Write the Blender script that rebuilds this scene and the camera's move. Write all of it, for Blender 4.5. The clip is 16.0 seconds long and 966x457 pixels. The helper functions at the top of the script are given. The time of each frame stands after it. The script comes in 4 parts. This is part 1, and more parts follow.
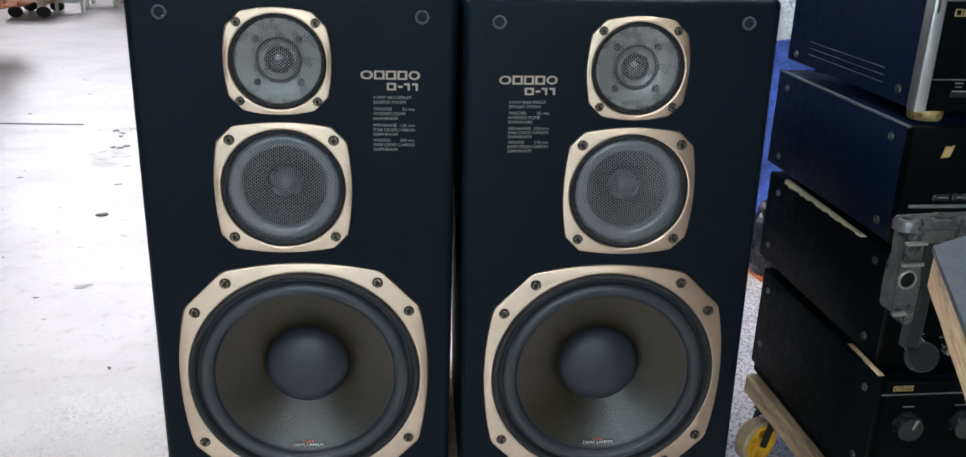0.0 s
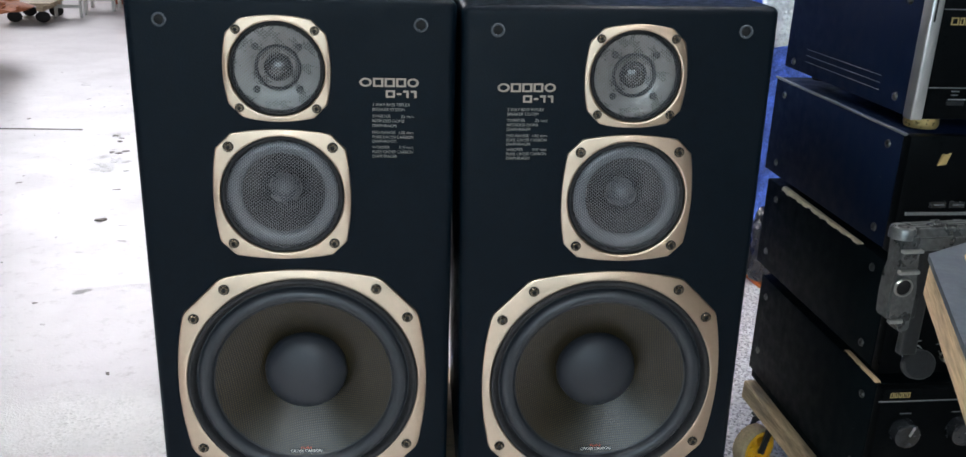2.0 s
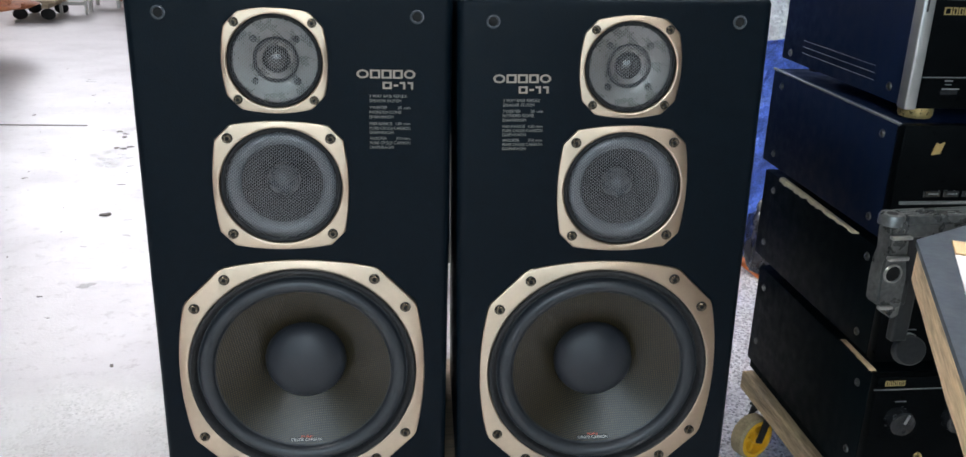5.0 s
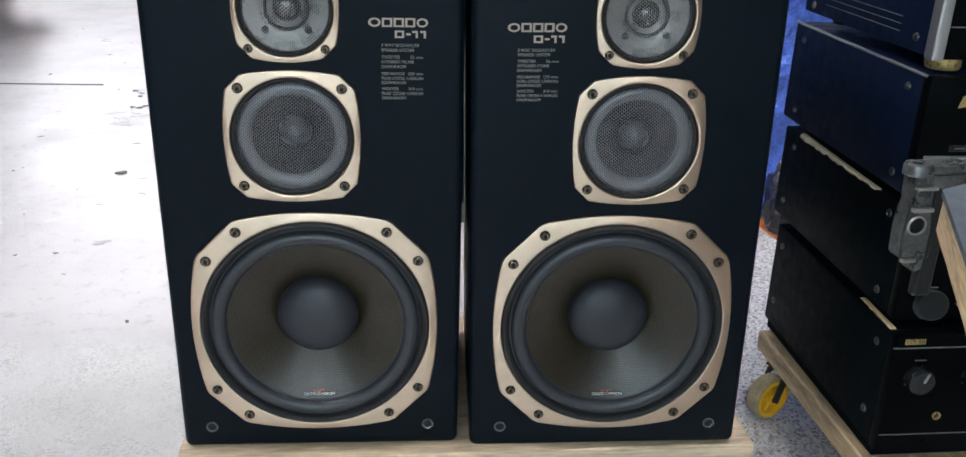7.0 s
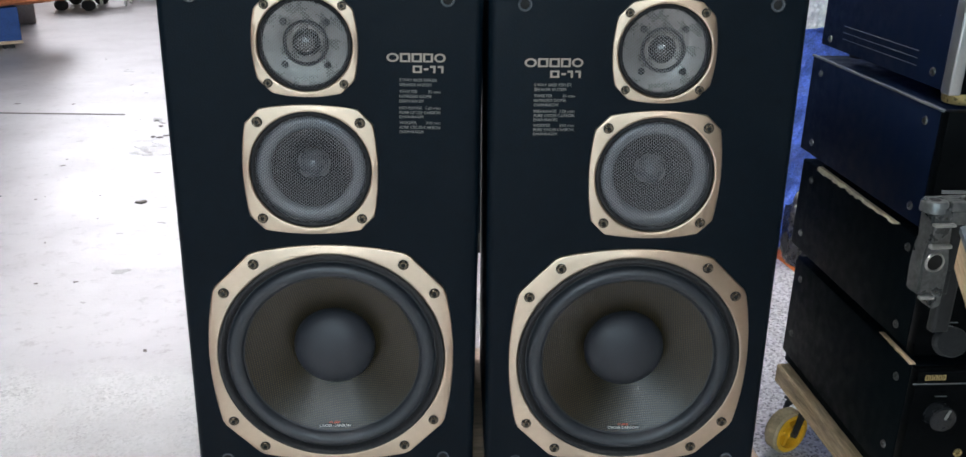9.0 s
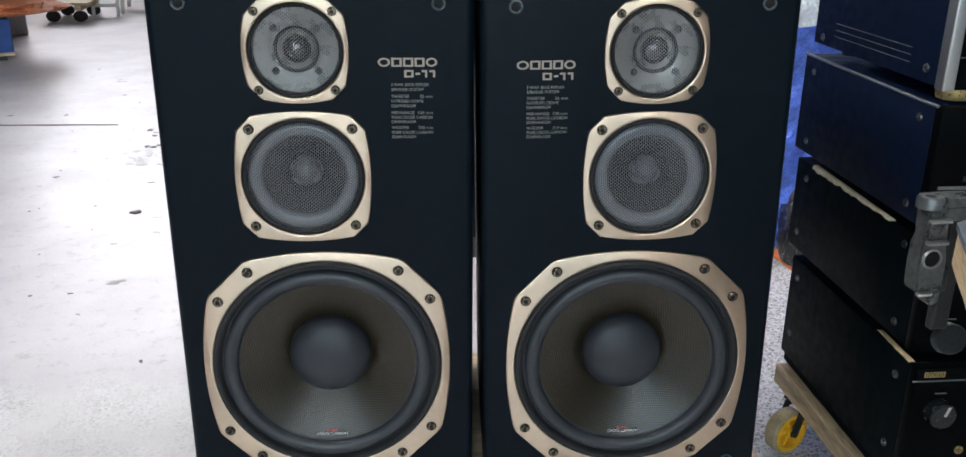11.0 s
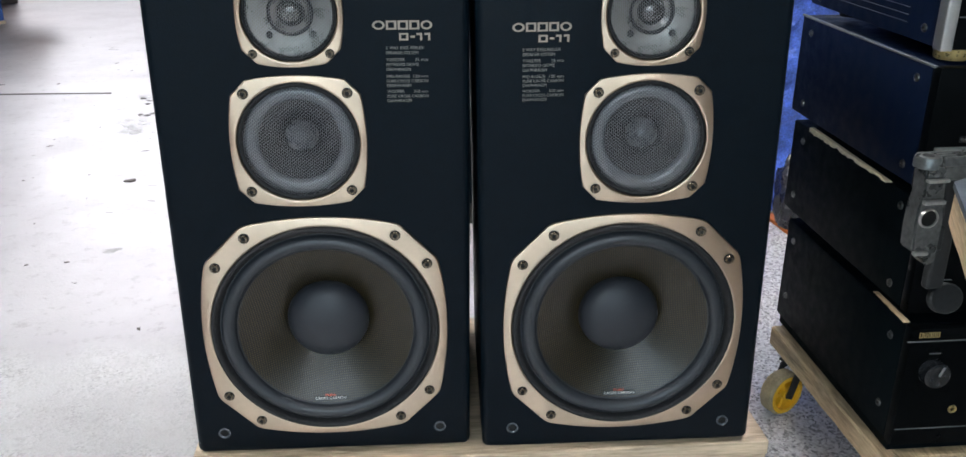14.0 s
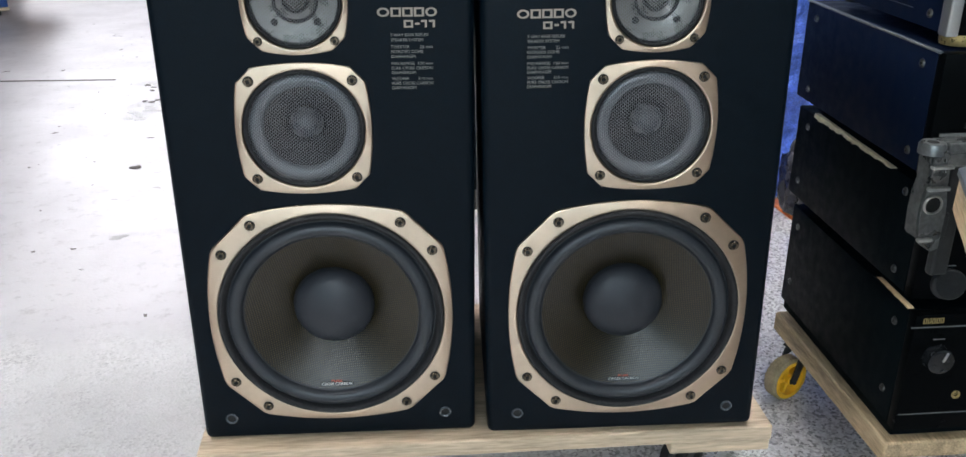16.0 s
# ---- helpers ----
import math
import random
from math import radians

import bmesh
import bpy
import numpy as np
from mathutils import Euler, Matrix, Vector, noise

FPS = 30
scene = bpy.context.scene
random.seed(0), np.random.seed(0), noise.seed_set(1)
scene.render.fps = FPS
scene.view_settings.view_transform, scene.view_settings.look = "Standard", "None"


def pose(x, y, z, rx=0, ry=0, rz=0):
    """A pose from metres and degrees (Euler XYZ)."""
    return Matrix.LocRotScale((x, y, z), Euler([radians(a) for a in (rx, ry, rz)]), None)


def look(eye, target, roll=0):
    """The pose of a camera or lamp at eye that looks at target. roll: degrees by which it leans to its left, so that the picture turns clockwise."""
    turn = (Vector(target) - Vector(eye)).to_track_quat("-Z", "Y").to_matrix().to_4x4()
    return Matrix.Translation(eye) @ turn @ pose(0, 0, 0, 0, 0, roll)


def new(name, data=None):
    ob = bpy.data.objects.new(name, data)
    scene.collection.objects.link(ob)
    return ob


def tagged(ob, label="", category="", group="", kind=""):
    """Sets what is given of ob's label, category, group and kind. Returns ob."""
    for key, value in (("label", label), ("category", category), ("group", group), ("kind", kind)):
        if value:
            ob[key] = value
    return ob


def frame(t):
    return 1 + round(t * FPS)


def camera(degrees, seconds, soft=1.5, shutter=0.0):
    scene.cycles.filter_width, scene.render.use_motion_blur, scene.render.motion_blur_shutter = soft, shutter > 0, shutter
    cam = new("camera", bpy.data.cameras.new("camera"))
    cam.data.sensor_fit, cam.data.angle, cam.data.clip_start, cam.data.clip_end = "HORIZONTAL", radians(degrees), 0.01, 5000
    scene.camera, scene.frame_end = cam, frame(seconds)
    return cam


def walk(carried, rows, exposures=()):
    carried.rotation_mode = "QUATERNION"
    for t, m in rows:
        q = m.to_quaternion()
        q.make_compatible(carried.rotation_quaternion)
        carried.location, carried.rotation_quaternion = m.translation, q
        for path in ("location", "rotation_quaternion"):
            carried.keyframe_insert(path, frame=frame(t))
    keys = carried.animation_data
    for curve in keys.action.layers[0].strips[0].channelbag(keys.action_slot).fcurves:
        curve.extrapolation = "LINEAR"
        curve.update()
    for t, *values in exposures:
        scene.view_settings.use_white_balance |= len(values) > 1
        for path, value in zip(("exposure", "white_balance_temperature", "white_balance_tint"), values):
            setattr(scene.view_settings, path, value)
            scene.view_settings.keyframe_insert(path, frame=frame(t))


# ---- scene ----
cam = camera(55.3, 16.0)
PATH = [
    (0, (-0.089, -1.188, 1.013), (0.105, 0.68, 0.325), 2.0),
    (0.5, (-0.09, -1.188, 1.014), (0.107, 0.68, 0.328), 2.2),
    (1, (-0.09, -1.189, 1.016), (0.105, 0.681, 0.333), 2.3),
    (1.5, (-0.09, -1.189, 1.017), (0.104, 0.681, 0.335), 2.2),
    (2, (-0.089, -1.191, 1.017), (0.108, 0.68, 0.339), 2.1),
    (2.5, (-0.089, -1.191, 1.017), (0.105, 0.681, 0.341), 2.1),
    (3, (-0.091, -1.193, 1.016), (0.102, 0.681, 0.341), 2.1),
    (3.5, (-0.085, -1.196, 1.013), (0.11, 0.675, 0.336), 2.1),
    (6, (-0.075, -1.21, 1.014), (0.096, 0.652, 0.305), 1.5),
    (6.5, (-0.072, -1.196, 0.998), (0.087, 0.653, 0.253), 1.6),
    (7, (-0.071, -1.195, 0.992), (0.076, 0.65, 0.234), 1.7),
    (7.5, (-0.072, -1.196, 0.992), (0.059, 0.652, 0.237), 1.7),
    (8, (-0.072, -1.193, 0.993), (0.047, 0.66, 0.25), 1.7),
    (8.5, (-0.073, -1.196, 1.002), (0.04, 0.671, 0.292), 1.7),
    (9, (-0.071, -1.197, 1.0), (0.04, 0.672, 0.298), 1.5),
    (11.5, (-0.067, -1.19, 0.997), (0.053, 0.682, 0.305), 0.5),
    (12, (-0.066, -1.192, 0.996), (0.056, 0.672, 0.28), 0.5),
    (12.5, (-0.067, -1.192, 0.994), (0.061, 0.665, 0.264), 0.5),
    (13, (-0.067, -1.191, 0.993), (0.059, 0.662, 0.25), 0.4),
    (13.5, (-0.066, -1.191, 0.992), (0.059, 0.658, 0.241), 0.4),
    (14, (-0.069, -1.191, 0.992), (0.057, 0.655, 0.234), 0.3),
    (14.5, (-0.069, -1.192, 0.995), (0.054, 0.652, 0.23), 0.2),
    (15, (-0.07, -1.194, 0.996), (0.052, 0.647, 0.224), 0.2),
    (15.5, (-0.071, -1.194, 0.995), (0.048, 0.643, 0.213), 0.1),
    (16, (-0.07, -1.194, 0.995), (0.046, 0.641, 0.208), 0.1),
]
walk(cam, [(t, look(eye, target, roll)) for t, eye, target, roll in PATH])

# ---- world, lamps, exposure ----
scene.view_settings.exposure = 0.0
world = bpy.data.worlds.new("overcast_sky")
scene.world = world
world.use_nodes = True
_sky = world.node_tree.nodes.new("ShaderNodeTexSky")
_sky.sky_type, _sky.sun_disc = "NISHITA", False
_sky.sun_elevation, _sky.sun_rotation = radians(40), radians(-30)
_bg = world.node_tree.nodes["Background"]
_bg.inputs["Strength"].default_value = 0.1
world.node_tree.links.new(_sky.outputs["Color"], _bg.inputs["Color"])


def area_lamp(name, eye, target, sx, sy, watts, color):
    lamp = bpy.data.lights.new(name, "AREA")
    lamp.shape, lamp.size, lamp.size_y, lamp.energy, lamp.color = "RECTANGLE", sx, sy, watts, color
    ob = new(name, lamp)
    ob.matrix_world = look(eye, target)
    return ob


# daylight in the hall's unseen north opening; added front light in the south one
area_lamp("daylight_north", (-3.5, 9.85, 3.05), (-2.6, 2.0, 0.3), 3.0, 2.9, 190, (0.96, 0.935, 1.0))
area_lamp("front_light_south", (-1.0, -6.9, 2.3), (0.0, 0.0, 0.6), 5.0, 3.2, 205, (0.66, 0.87, 1.0))

# ---- materials ----


def material(name, base, rough=0.5, metal=0.0, scale=20.0, vary=0.25, bump=0.1, fine=6.0, tint=None, spec=0.5, stretch=(1, 1, 1), rough_vary=0.12, per_object=0.0):
    """Principled material with colour grain at two scales, uneven roughness and fine relief."""
    m = bpy.data.materials.new(name)
    m.use_nodes = True
    nt = m.node_tree
    bsdf = nt.nodes["Principled BSDF"]
    co = nt.nodes.new("ShaderNodeTexCoord")
    mp = nt.nodes.new("ShaderNodeMapping")
    mp.inputs["Scale"].default_value = stretch
    nt.links.new(co.outputs["Object"], mp.inputs["Vector"])
    n1 = nt.nodes.new("ShaderNodeTexNoise")
    n1.inputs["Scale"].default_value, n1.inputs["Detail"].default_value = scale, 4
    n2 = nt.nodes.new("ShaderNodeTexNoise")
    n2.inputs["Scale"].default_value, n2.inputs["Detail"].default_value = scale * fine, 3
    for n in (n1, n2):
        nt.links.new(mp.outputs["Vector"], n.inputs["Vector"])
    add = nt.nodes.new("ShaderNodeMath")
    add.operation = "ADD"
    nt.links.new(n1.outputs["Fac"], add.inputs[0])
    nt.links.new(n2.outputs["Fac"], add.inputs[1])
    ramp = nt.nodes.new("ShaderNodeMapRange")
    ramp.inputs["From Min"].default_value, ramp.inputs["From Max"].default_value = 0.65, 1.35
    nt.links.new(add.outputs[0], ramp.inputs["Value"])
    mix = nt.nodes.new("ShaderNodeMix")
    mix.data_type = "RGBA"
    a = [c * (1 - vary) for c in base]
    b = [min(1, c * (1 + vary)) for c in (tint or base)]
    mix.inputs["A"].default_value, mix.inputs["B"].default_value = (*a, 1), (*b, 1)
    nt.links.new(ramp.outputs["Result"], mix.inputs["Factor"])
    out = mix.outputs["Result"]
    if per_object:
        info = nt.nodes.new("ShaderNodeObjectInfo")
        hsv = nt.nodes.new("ShaderNodeHueSaturation")
        rng = nt.nodes.new("ShaderNodeMapRange")
        rng.inputs["To Min"].default_value, rng.inputs["To Max"].default_value = 1 - per_object, 1 + per_object
        nt.links.new(info.outputs["Random"], rng.inputs["Value"])
        nt.links.new(rng.outputs["Result"], hsv.inputs["Value"])
        nt.links.new(out, hsv.inputs["Color"])
        out = hsv.outputs["Color"]
    nt.links.new(out, bsdf.inputs["Base Color"])
    rr = nt.nodes.new("ShaderNodeMapRange")
    rr.inputs["To Min"].default_value, rr.inputs["To Max"].default_value = max(0.02, rough - rough_vary), min(1, rough + rough_vary)
    rr.inputs["From Min"].default_value, rr.inputs["From Max"].default_value = 0.3, 0.7
    nt.links.new(n1.outputs["Fac"], rr.inputs["Value"])
    nt.links.new(rr.outputs["Result"], bsdf.inputs["Roughness"])
    bsdf.inputs["Metallic"].default_value = metal
    bsdf.inputs["Specular IOR Level"].default_value = spec
    if bump:
        bp = nt.nodes.new("ShaderNodeBump")
        bp.inputs["Strength"].default_value, bp.inputs["Distance"].default_value = bump, 0.002
        nt.links.new(n2.outputs["Fac"], bp.inputs["Height"])
        nt.links.new(bp.outputs["Normal"], bsdf.inputs["Normal"])
    return m


def brushed_metal():
    """Champagne metal brushed from side to side: lamps stretch into upright streaks."""
    m = material("champagne_brushed_metal", (0.53, 0.415, 0.31), 0.34, 1.0, 14, 0.05, 0.0, 8, rough_vary=0.02)
    nt = m.node_tree
    bsdf = nt.nodes["Principled BSDF"]
    up = nt.nodes.new("ShaderNodeCombineXYZ")
    up.inputs["Z"].default_value = 1.0
    bsdf.inputs["Anisotropic"].default_value = 0.9
    nt.links.new(up.outputs["Vector"], bsdf.inputs["Tangent"])
    return m


def concrete():
    m = bpy.data.materials.new("worn_concrete")
    m.use_nodes = True
    nt = m.node_tree
    bsdf = nt.nodes["Principled BSDF"]
    co = nt.nodes.new("ShaderNodeTexCoord")

    def noise_at(scale, detail=4, rough=0.55):
        n = nt.nodes.new("ShaderNodeTexNoise")
        n.inputs["Scale"].default_value, n.inputs["Detail"].default_value, n.inputs["Roughness"].default_value = scale, detail, rough
        nt.links.new(co.outputs["Object"], n.inputs["Vector"])
        return n.outputs["Fac"]

    def ramp(fac, stops):
        r = nt.nodes.new("ShaderNodeValToRGB")
        while len(r.color_ramp.elements) < len(stops):
            r.color_ramp.elements.new(0.5)
        for e, (p, c) in zip(r.color_ramp.elements, stops):
            e.position, e.color = p, (*c, 1)
        nt.links.new(fac, r.inputs["Fac"])
        return r.outputs["Color"]

    def mix(kind, a, b, f):
        x = nt.nodes.new("ShaderNodeMix")
        x.data_type, x.blend_type = "RGBA", kind
        x.inputs["Factor"].default_value = f
        nt.links.new(a, x.inputs["A"])
        nt.links.new(b, x.inputs["B"])
        return x.outputs["Result"]

    def math_node(op, a, b=None, value=0.0, clamp=False):
        n = nt.nodes.new("ShaderNodeMath")
        n.operation, n.use_clamp = op, clamp
        nt.links.new(a, n.inputs[0])
        if b is None:
            n.inputs[1].default_value = value
        else:
            nt.links.new(b, n.inputs[1])
        return n.outputs[0]

    def spread(fac, lo, hi, to_lo=0.0, to_hi=1.0):
        r = nt.nodes.new("ShaderNodeMapRange")
        for k, v in zip(("From Min", "From Max", "To Min", "To Max"), (lo, hi, to_lo, to_hi)):
            r.inputs[k].default_value = v
        nt.links.new(fac, r.inputs["Value"])
        return r.outputs["Result"]

    def mix_by(kind, a, b, fac):
        x = nt.nodes.new("ShaderNodeMix")
        x.data_type, x.blend_type = "RGBA", kind
        nt.links.new(fac, x.inputs["Factor"])
        nt.links.new(a, x.inputs["A"])
        nt.links.new(b, x.inputs["B"])
        return x.outputs["Result"]

    sep = nt.nodes.new("ShaderNodeSeparateXYZ")
    nt.links.new(co.outputs["Object"], sep.inputs["Vector"])
    # the smooth sealed coat ends in a ragged line; past it the concrete is bare and gritty
    rag = spread(noise_at(5, 7, 0.7), 0.3, 0.7, -0.11, 0.11)
    south = spread(math_node("ADD", sep.outputs["Y"], rag), 0.66, 0.52)
    east = spread(math_node("ADD", sep.outputs["X"], rag), -0.1, 0.3)
    bare = math_node("MAXIMUM", south, east, clamp=True)
    coat = ramp(noise_at(2.2, 7, 0.6), [(0.32, (0.40, 0.385, 0.395)), (0.5, (0.50, 0.485, 0.495)), (0.68, (0.56, 0.545, 0.55))])
    scuff = ramp(noise_at(26, 8, 0.72), [(0.34, (0.62, 0.60, 0.60)), (0.46, (1, 1, 1))])
    coat = mix("MULTIPLY", coat, scuff, 0.6)
    raw = ramp(noise_at(3.4, 6, 0.6), [(0.3, (0.50, 0.49, 0.485)), (0.7, (0.62, 0.61, 0.605))])
    grit = nt.nodes.new("ShaderNodeTexVoronoi")
    grit.inputs["Scale"].default_value = 210
    nt.links.new(co.outputs["Object"], grit.inputs["Vector"])
    speck = ramp(grit.outputs["Color"], [(0.15, (0.30, 0.30, 0.30)), (0.40, (0.88, 0.87, 0.86)), (0.75, (1.25, 1.25, 1.25))])
    worn = spread(noise_at(9, 5, 0.65), 0.40, 0.66, 0.05, 0.42)
    gritty = math_node("MAXIMUM", worn, math_node("MULTIPLY", east, value=0.95), clamp=True)
    raw = mix_by("MULTIPLY", raw, speck, gritty)
    nt.links.new(mix_by("MIX", coat, raw, bare), bsdf.inputs["Base Color"])
    gloss = spread(noise_at(4.5, 6, 0.65), 0.3, 0.7, 0.27, 0.42)
    nt.links.new(math_node("ADD", gloss, math_node("MULTIPLY", bare, value=0.22), clamp=True), bsdf.inputs["Roughness"])
    height = math_node("ADD", noise_at(120, 3), math_node("MULTIPLY", grit.outputs["Distance"], bare))
    bp = nt.nodes.new("ShaderNodeBump")
    bp.inputs["Strength"].default_value, bp.inputs["Distance"].default_value = 0.25, 0.002
    nt.links.new(height, bp.inputs["Height"])
    nt.links.new(bp.outputs["Normal"], bsdf.inputs["Normal"])
    return m


def carbon_weave():
    """Woven carbon cone: two crossed thread directions with a faint gold glint."""
    m = bpy.data.materials.new("woven_carbon")
    m.use_nodes = True
    nt = m.node_tree
    bsdf = nt.nodes["Principled BSDF"]
    co = nt.nodes.new("ShaderNodeTexCoord")
    mp = nt.nodes.new("ShaderNodeMapping")
    mp.inputs["Rotation"].default_value = (0, radians(8), 0)
    nt.links.new(co.outputs["Object"], mp.inputs["Vector"])
    waves = []
    for axis in ("X", "Z"):
        w = nt.nodes.new("ShaderNodeTexWave")
        w.wave_type, w.bands_direction, w.wave_profile = "BANDS", axis, "SIN"
        w.inputs["Scale"].default_value = 100.0
        w.inputs["Distortion"].default_value = 0.3
        nt.links.new(mp.outputs["Vector"], w.inputs["Vector"])
        waves.append(w.outputs["Fac"])
    mul = nt.nodes.new("ShaderNodeMath")
    mul.operation = "MULTIPLY"
    nt.links.new(waves[0], mul.inputs[0])
    nt.links.new(waves[1], mul.inputs[1])
    r = nt.nodes.new("ShaderNodeValToRGB")
    r.color_ramp.elements[0].position, r.color_ramp.elements[0].color = 0.25, (0.002, 0.0022, 0.0025, 1)
    r.color_ramp.elements[1].position, r.color_ramp.elements[1].color = 0.70, (0.080, 0.058, 0.020, 1)
    nt.links.new(mul.outputs[0], r.inputs["Fac"])
    nt.links.new(r.outputs["Color"], bsdf.inputs["Base Color"])
    bsdf.inputs["Roughness"].default_value = 0.30
    bsdf.inputs["Coat Weight"].default_value, bsdf.inputs["Coat Roughness"].default_value = 0.22, 0.24
    bsdf.inputs["Specular IOR Level"].default_value = 0.42
    bp = nt.nodes.new("ShaderNodeBump")
    bp.inputs["Strength"].default_value, bp.inputs["Distance"].default_value = 0.35, 0.0008
    nt.links.new(mul.outputs[0], bp.inputs["Height"])
    nt.links.new(bp.outputs["Normal"], bsdf.inputs["Normal"])
    return m


def glowing(name, color, strength):
    m = bpy.data.materials.new(name)
    m.use_nodes = True
    b = m.node_tree.nodes["Principled BSDF"]
    b.inputs["Emission Color"].default_value = (*color, 1)
    b.inputs["Emission Strength"].default_value = strength
    return m


CONCRETE = concrete()
CABINET = material("black_satin_vinyl", (0.0012, 0.0046, 0.0084), 0.46, 0, 60, 0.3, 0.12, 7, spec=0.11)


def add_dust(m, scale, size, color):
    """Sparse pale dust specks over a dark finish."""
    nt = m.node_tree
    bsdf = nt.nodes["Principled BSDF"]
    co = nt.nodes.new("ShaderNodeTexCoord")
    vo = nt.nodes.new("ShaderNodeTexVoronoi")
    vo.inputs["Scale"].default_value = scale
    nt.links.new(co.outputs["Object"], vo.inputs["Vector"])
    sep = nt.nodes.new("ShaderNodeSeparateColor")
    nt.links.new(vo.outputs["Color"], sep.inputs["Color"])
    few = nt.nodes.new("ShaderNodeMath")
    few.operation, few.inputs[1].default_value = "GREATER_THAN", 0.86
    nt.links.new(sep.outputs["Red"], few.inputs[0])
    near = nt.nodes.new("ShaderNodeMath")
    near.operation, near.inputs[1].default_value = "LESS_THAN", size
    nt.links.new(vo.outputs["Distance"], near.inputs[0])
    both = nt.nodes.new("ShaderNodeMath")
    both.operation = "MULTIPLY"
    nt.links.new(few.outputs[0], both.inputs[0])
    nt.links.new(near.outputs[0], both.inputs[1])
    mix = nt.nodes.new("ShaderNodeMix")
    mix.data_type = "RGBA"
    old = bsdf.inputs["Base Color"].links[0].from_socket
    nt.links.new(both.outputs[0], mix.inputs["Factor"])
    nt.links.new(old, mix.inputs["A"])
    mix.inputs["B"].default_value = (*color, 1)
    nt.links.new(mix.outputs["Result"], bsdf.inputs["Base Color"])


add_dust(CABINET, 30, 0.028, (0.22, 0.22, 0.21))
GOLD = brushed_metal()
BOLT = material("dark_bronze_bolt", (0.15, 0.12, 0.085), 0.30, 0.9, 200, 0.3, 0.0)
GASKET = material("black_gasket_foam", (0.008, 0.008, 0.009), 0.75, 0, 200, 0.3, 0.1)
RUBBER = material("black_rubber_surround", (0.021, 0.025, 0.030), 0.40, 0, 90, 0.2, 0.05)
CARBON = carbon_weave()
CAP = material("matte_black_dust_cap", (0.017, 0.020, 0.026), 0.46, 0, 120, 0.2, 0.08)
M_BLACK = material("glossy_black_midrange_cone", (0.010, 0.011, 0.014), 0.22, 0, 90, 0.1, 0.0, spec=0.8, rough_vary=0.02)
M_DOME = material("satin_blue_grey_cap", (0.042, 0.048, 0.058), 0.28, 0, 90, 0.1, 0.0, spec=0.9, rough_vary=0.03)
WIRE = material("grey_steel_mesh", (0.33, 0.34, 0.36), 0.30, 0.85, 90, 0.04, 0.0, rough_vary=0.02)
RING_GREY = material("glossy_grey_surround", (0.15, 0.158, 0.172), 0.15, 0, 60, 0.15, 0.0, spec=0.9, rough_vary=0.03)
PLATE = material("satin_silver_faceplate", (0.25, 0.243, 0.225), 0.30, 0.6, 60, 0.15, 0.0)
DOME = material("nitrided_dome", (0.16, 0.155, 0.15), 0.18, 0.9, 60, 0.1, 0.0)
SOCKET = material("black_plastic_socket", (0.07, 0.08, 0.09), 0.22, 0, 150, 0.2, 0.0)
# flat near-black colour standing in for the shade inside holes and recesses
HOLE_SHADE = material("painted_hole_shade", (0.003, 0.003, 0.003), 0.8, 0, 50, 0.2, 0.0)
INK = material("tan_print", (0.34, 0.285, 0.23), 0.5, 0.2, 300, 0.15, 0.0)
INK_DIM = material("grey_print", (0.23, 0.22, 0.195), 0.5, 0.0, 300, 0.2, 0.0)
INK_WHITE = material("white_badge_print", (0.75, 0.72, 0.66), 0.4, 0.0, 300, 0.1, 0.0)
INK_RED = material("red_print", (0.70, 0.10, 0.05), 0.5, 0.0, 300, 0.2, 0.0)
INK_GOLD = material("gold_print", (0.62, 0.47, 0.20), 0.35, 0.7, 200, 0.15, 0.0)
WOOD = material("raw_plywood", (0.50, 0.385, 0.255), 0.7, 0, 9, 0.3, 0.35, 5, tint=(0.60, 0.475, 0.335), stretch=(0.6, 6, 6), per_object=0.12)
WOOD_OLD = material("weathered_timber", (0.40, 0.285, 0.16), 0.72, 0, 8, 0.4, 0.45, 6, tint=(0.52, 0.39, 0.235), stretch=(6, 0.6, 6), per_object=0.12)
AMP_STEEL = material("black_painted_steel", (0.0020, 0.0042, 0.0056), 0.56, 0.0, 45, 0.3, 0.15, 9, spec=0.05)
# blue reflection of the surroundings put into the base colour of black steel
AMP_BLUE_SHEEN = material("black_steel_blue_sheen", (0.0024, 0.0070, 0.023), 0.56, 0.0, 45, 0.3, 0.15, 9, spec=0.10)
add_dust(AMP_STEEL, 26, 0.025, (0.12, 0.12, 0.11))
add_dust(AMP_BLUE_SHEEN, 26, 0.025, (0.14, 0.14, 0.14))
AMP_FRONT = material("black_anodised_front", (0.0016, 0.0022, 0.0026), 0.38, 0.0, 70, 0.25, 0.03, spec=0.03)
SILVER = material("satin_aluminium", (0.50, 0.51, 0.50), 0.38, 0.9, 60, 0.06, 0.03, rough_vary=0.04)
CHROME = material("worn_chrome_screw", (0.45, 0.44, 0.42), 0.25, 1.0, 200, 0.2, 0.0)
LINE = material("grey_trim_line", (0.17, 0.18, 0.18), 0.4, 0.3, 100, 0.2, 0.0)
BUTTON = material("black_gloss_button", (0.010, 0.012, 0.014), 0.2, 0, 120, 0.2, 0.0)
FOAM = material("peeled_cream_foam", (0.80, 0.68, 0.46), 0.85, 0, 70, 0.3, 0.5)
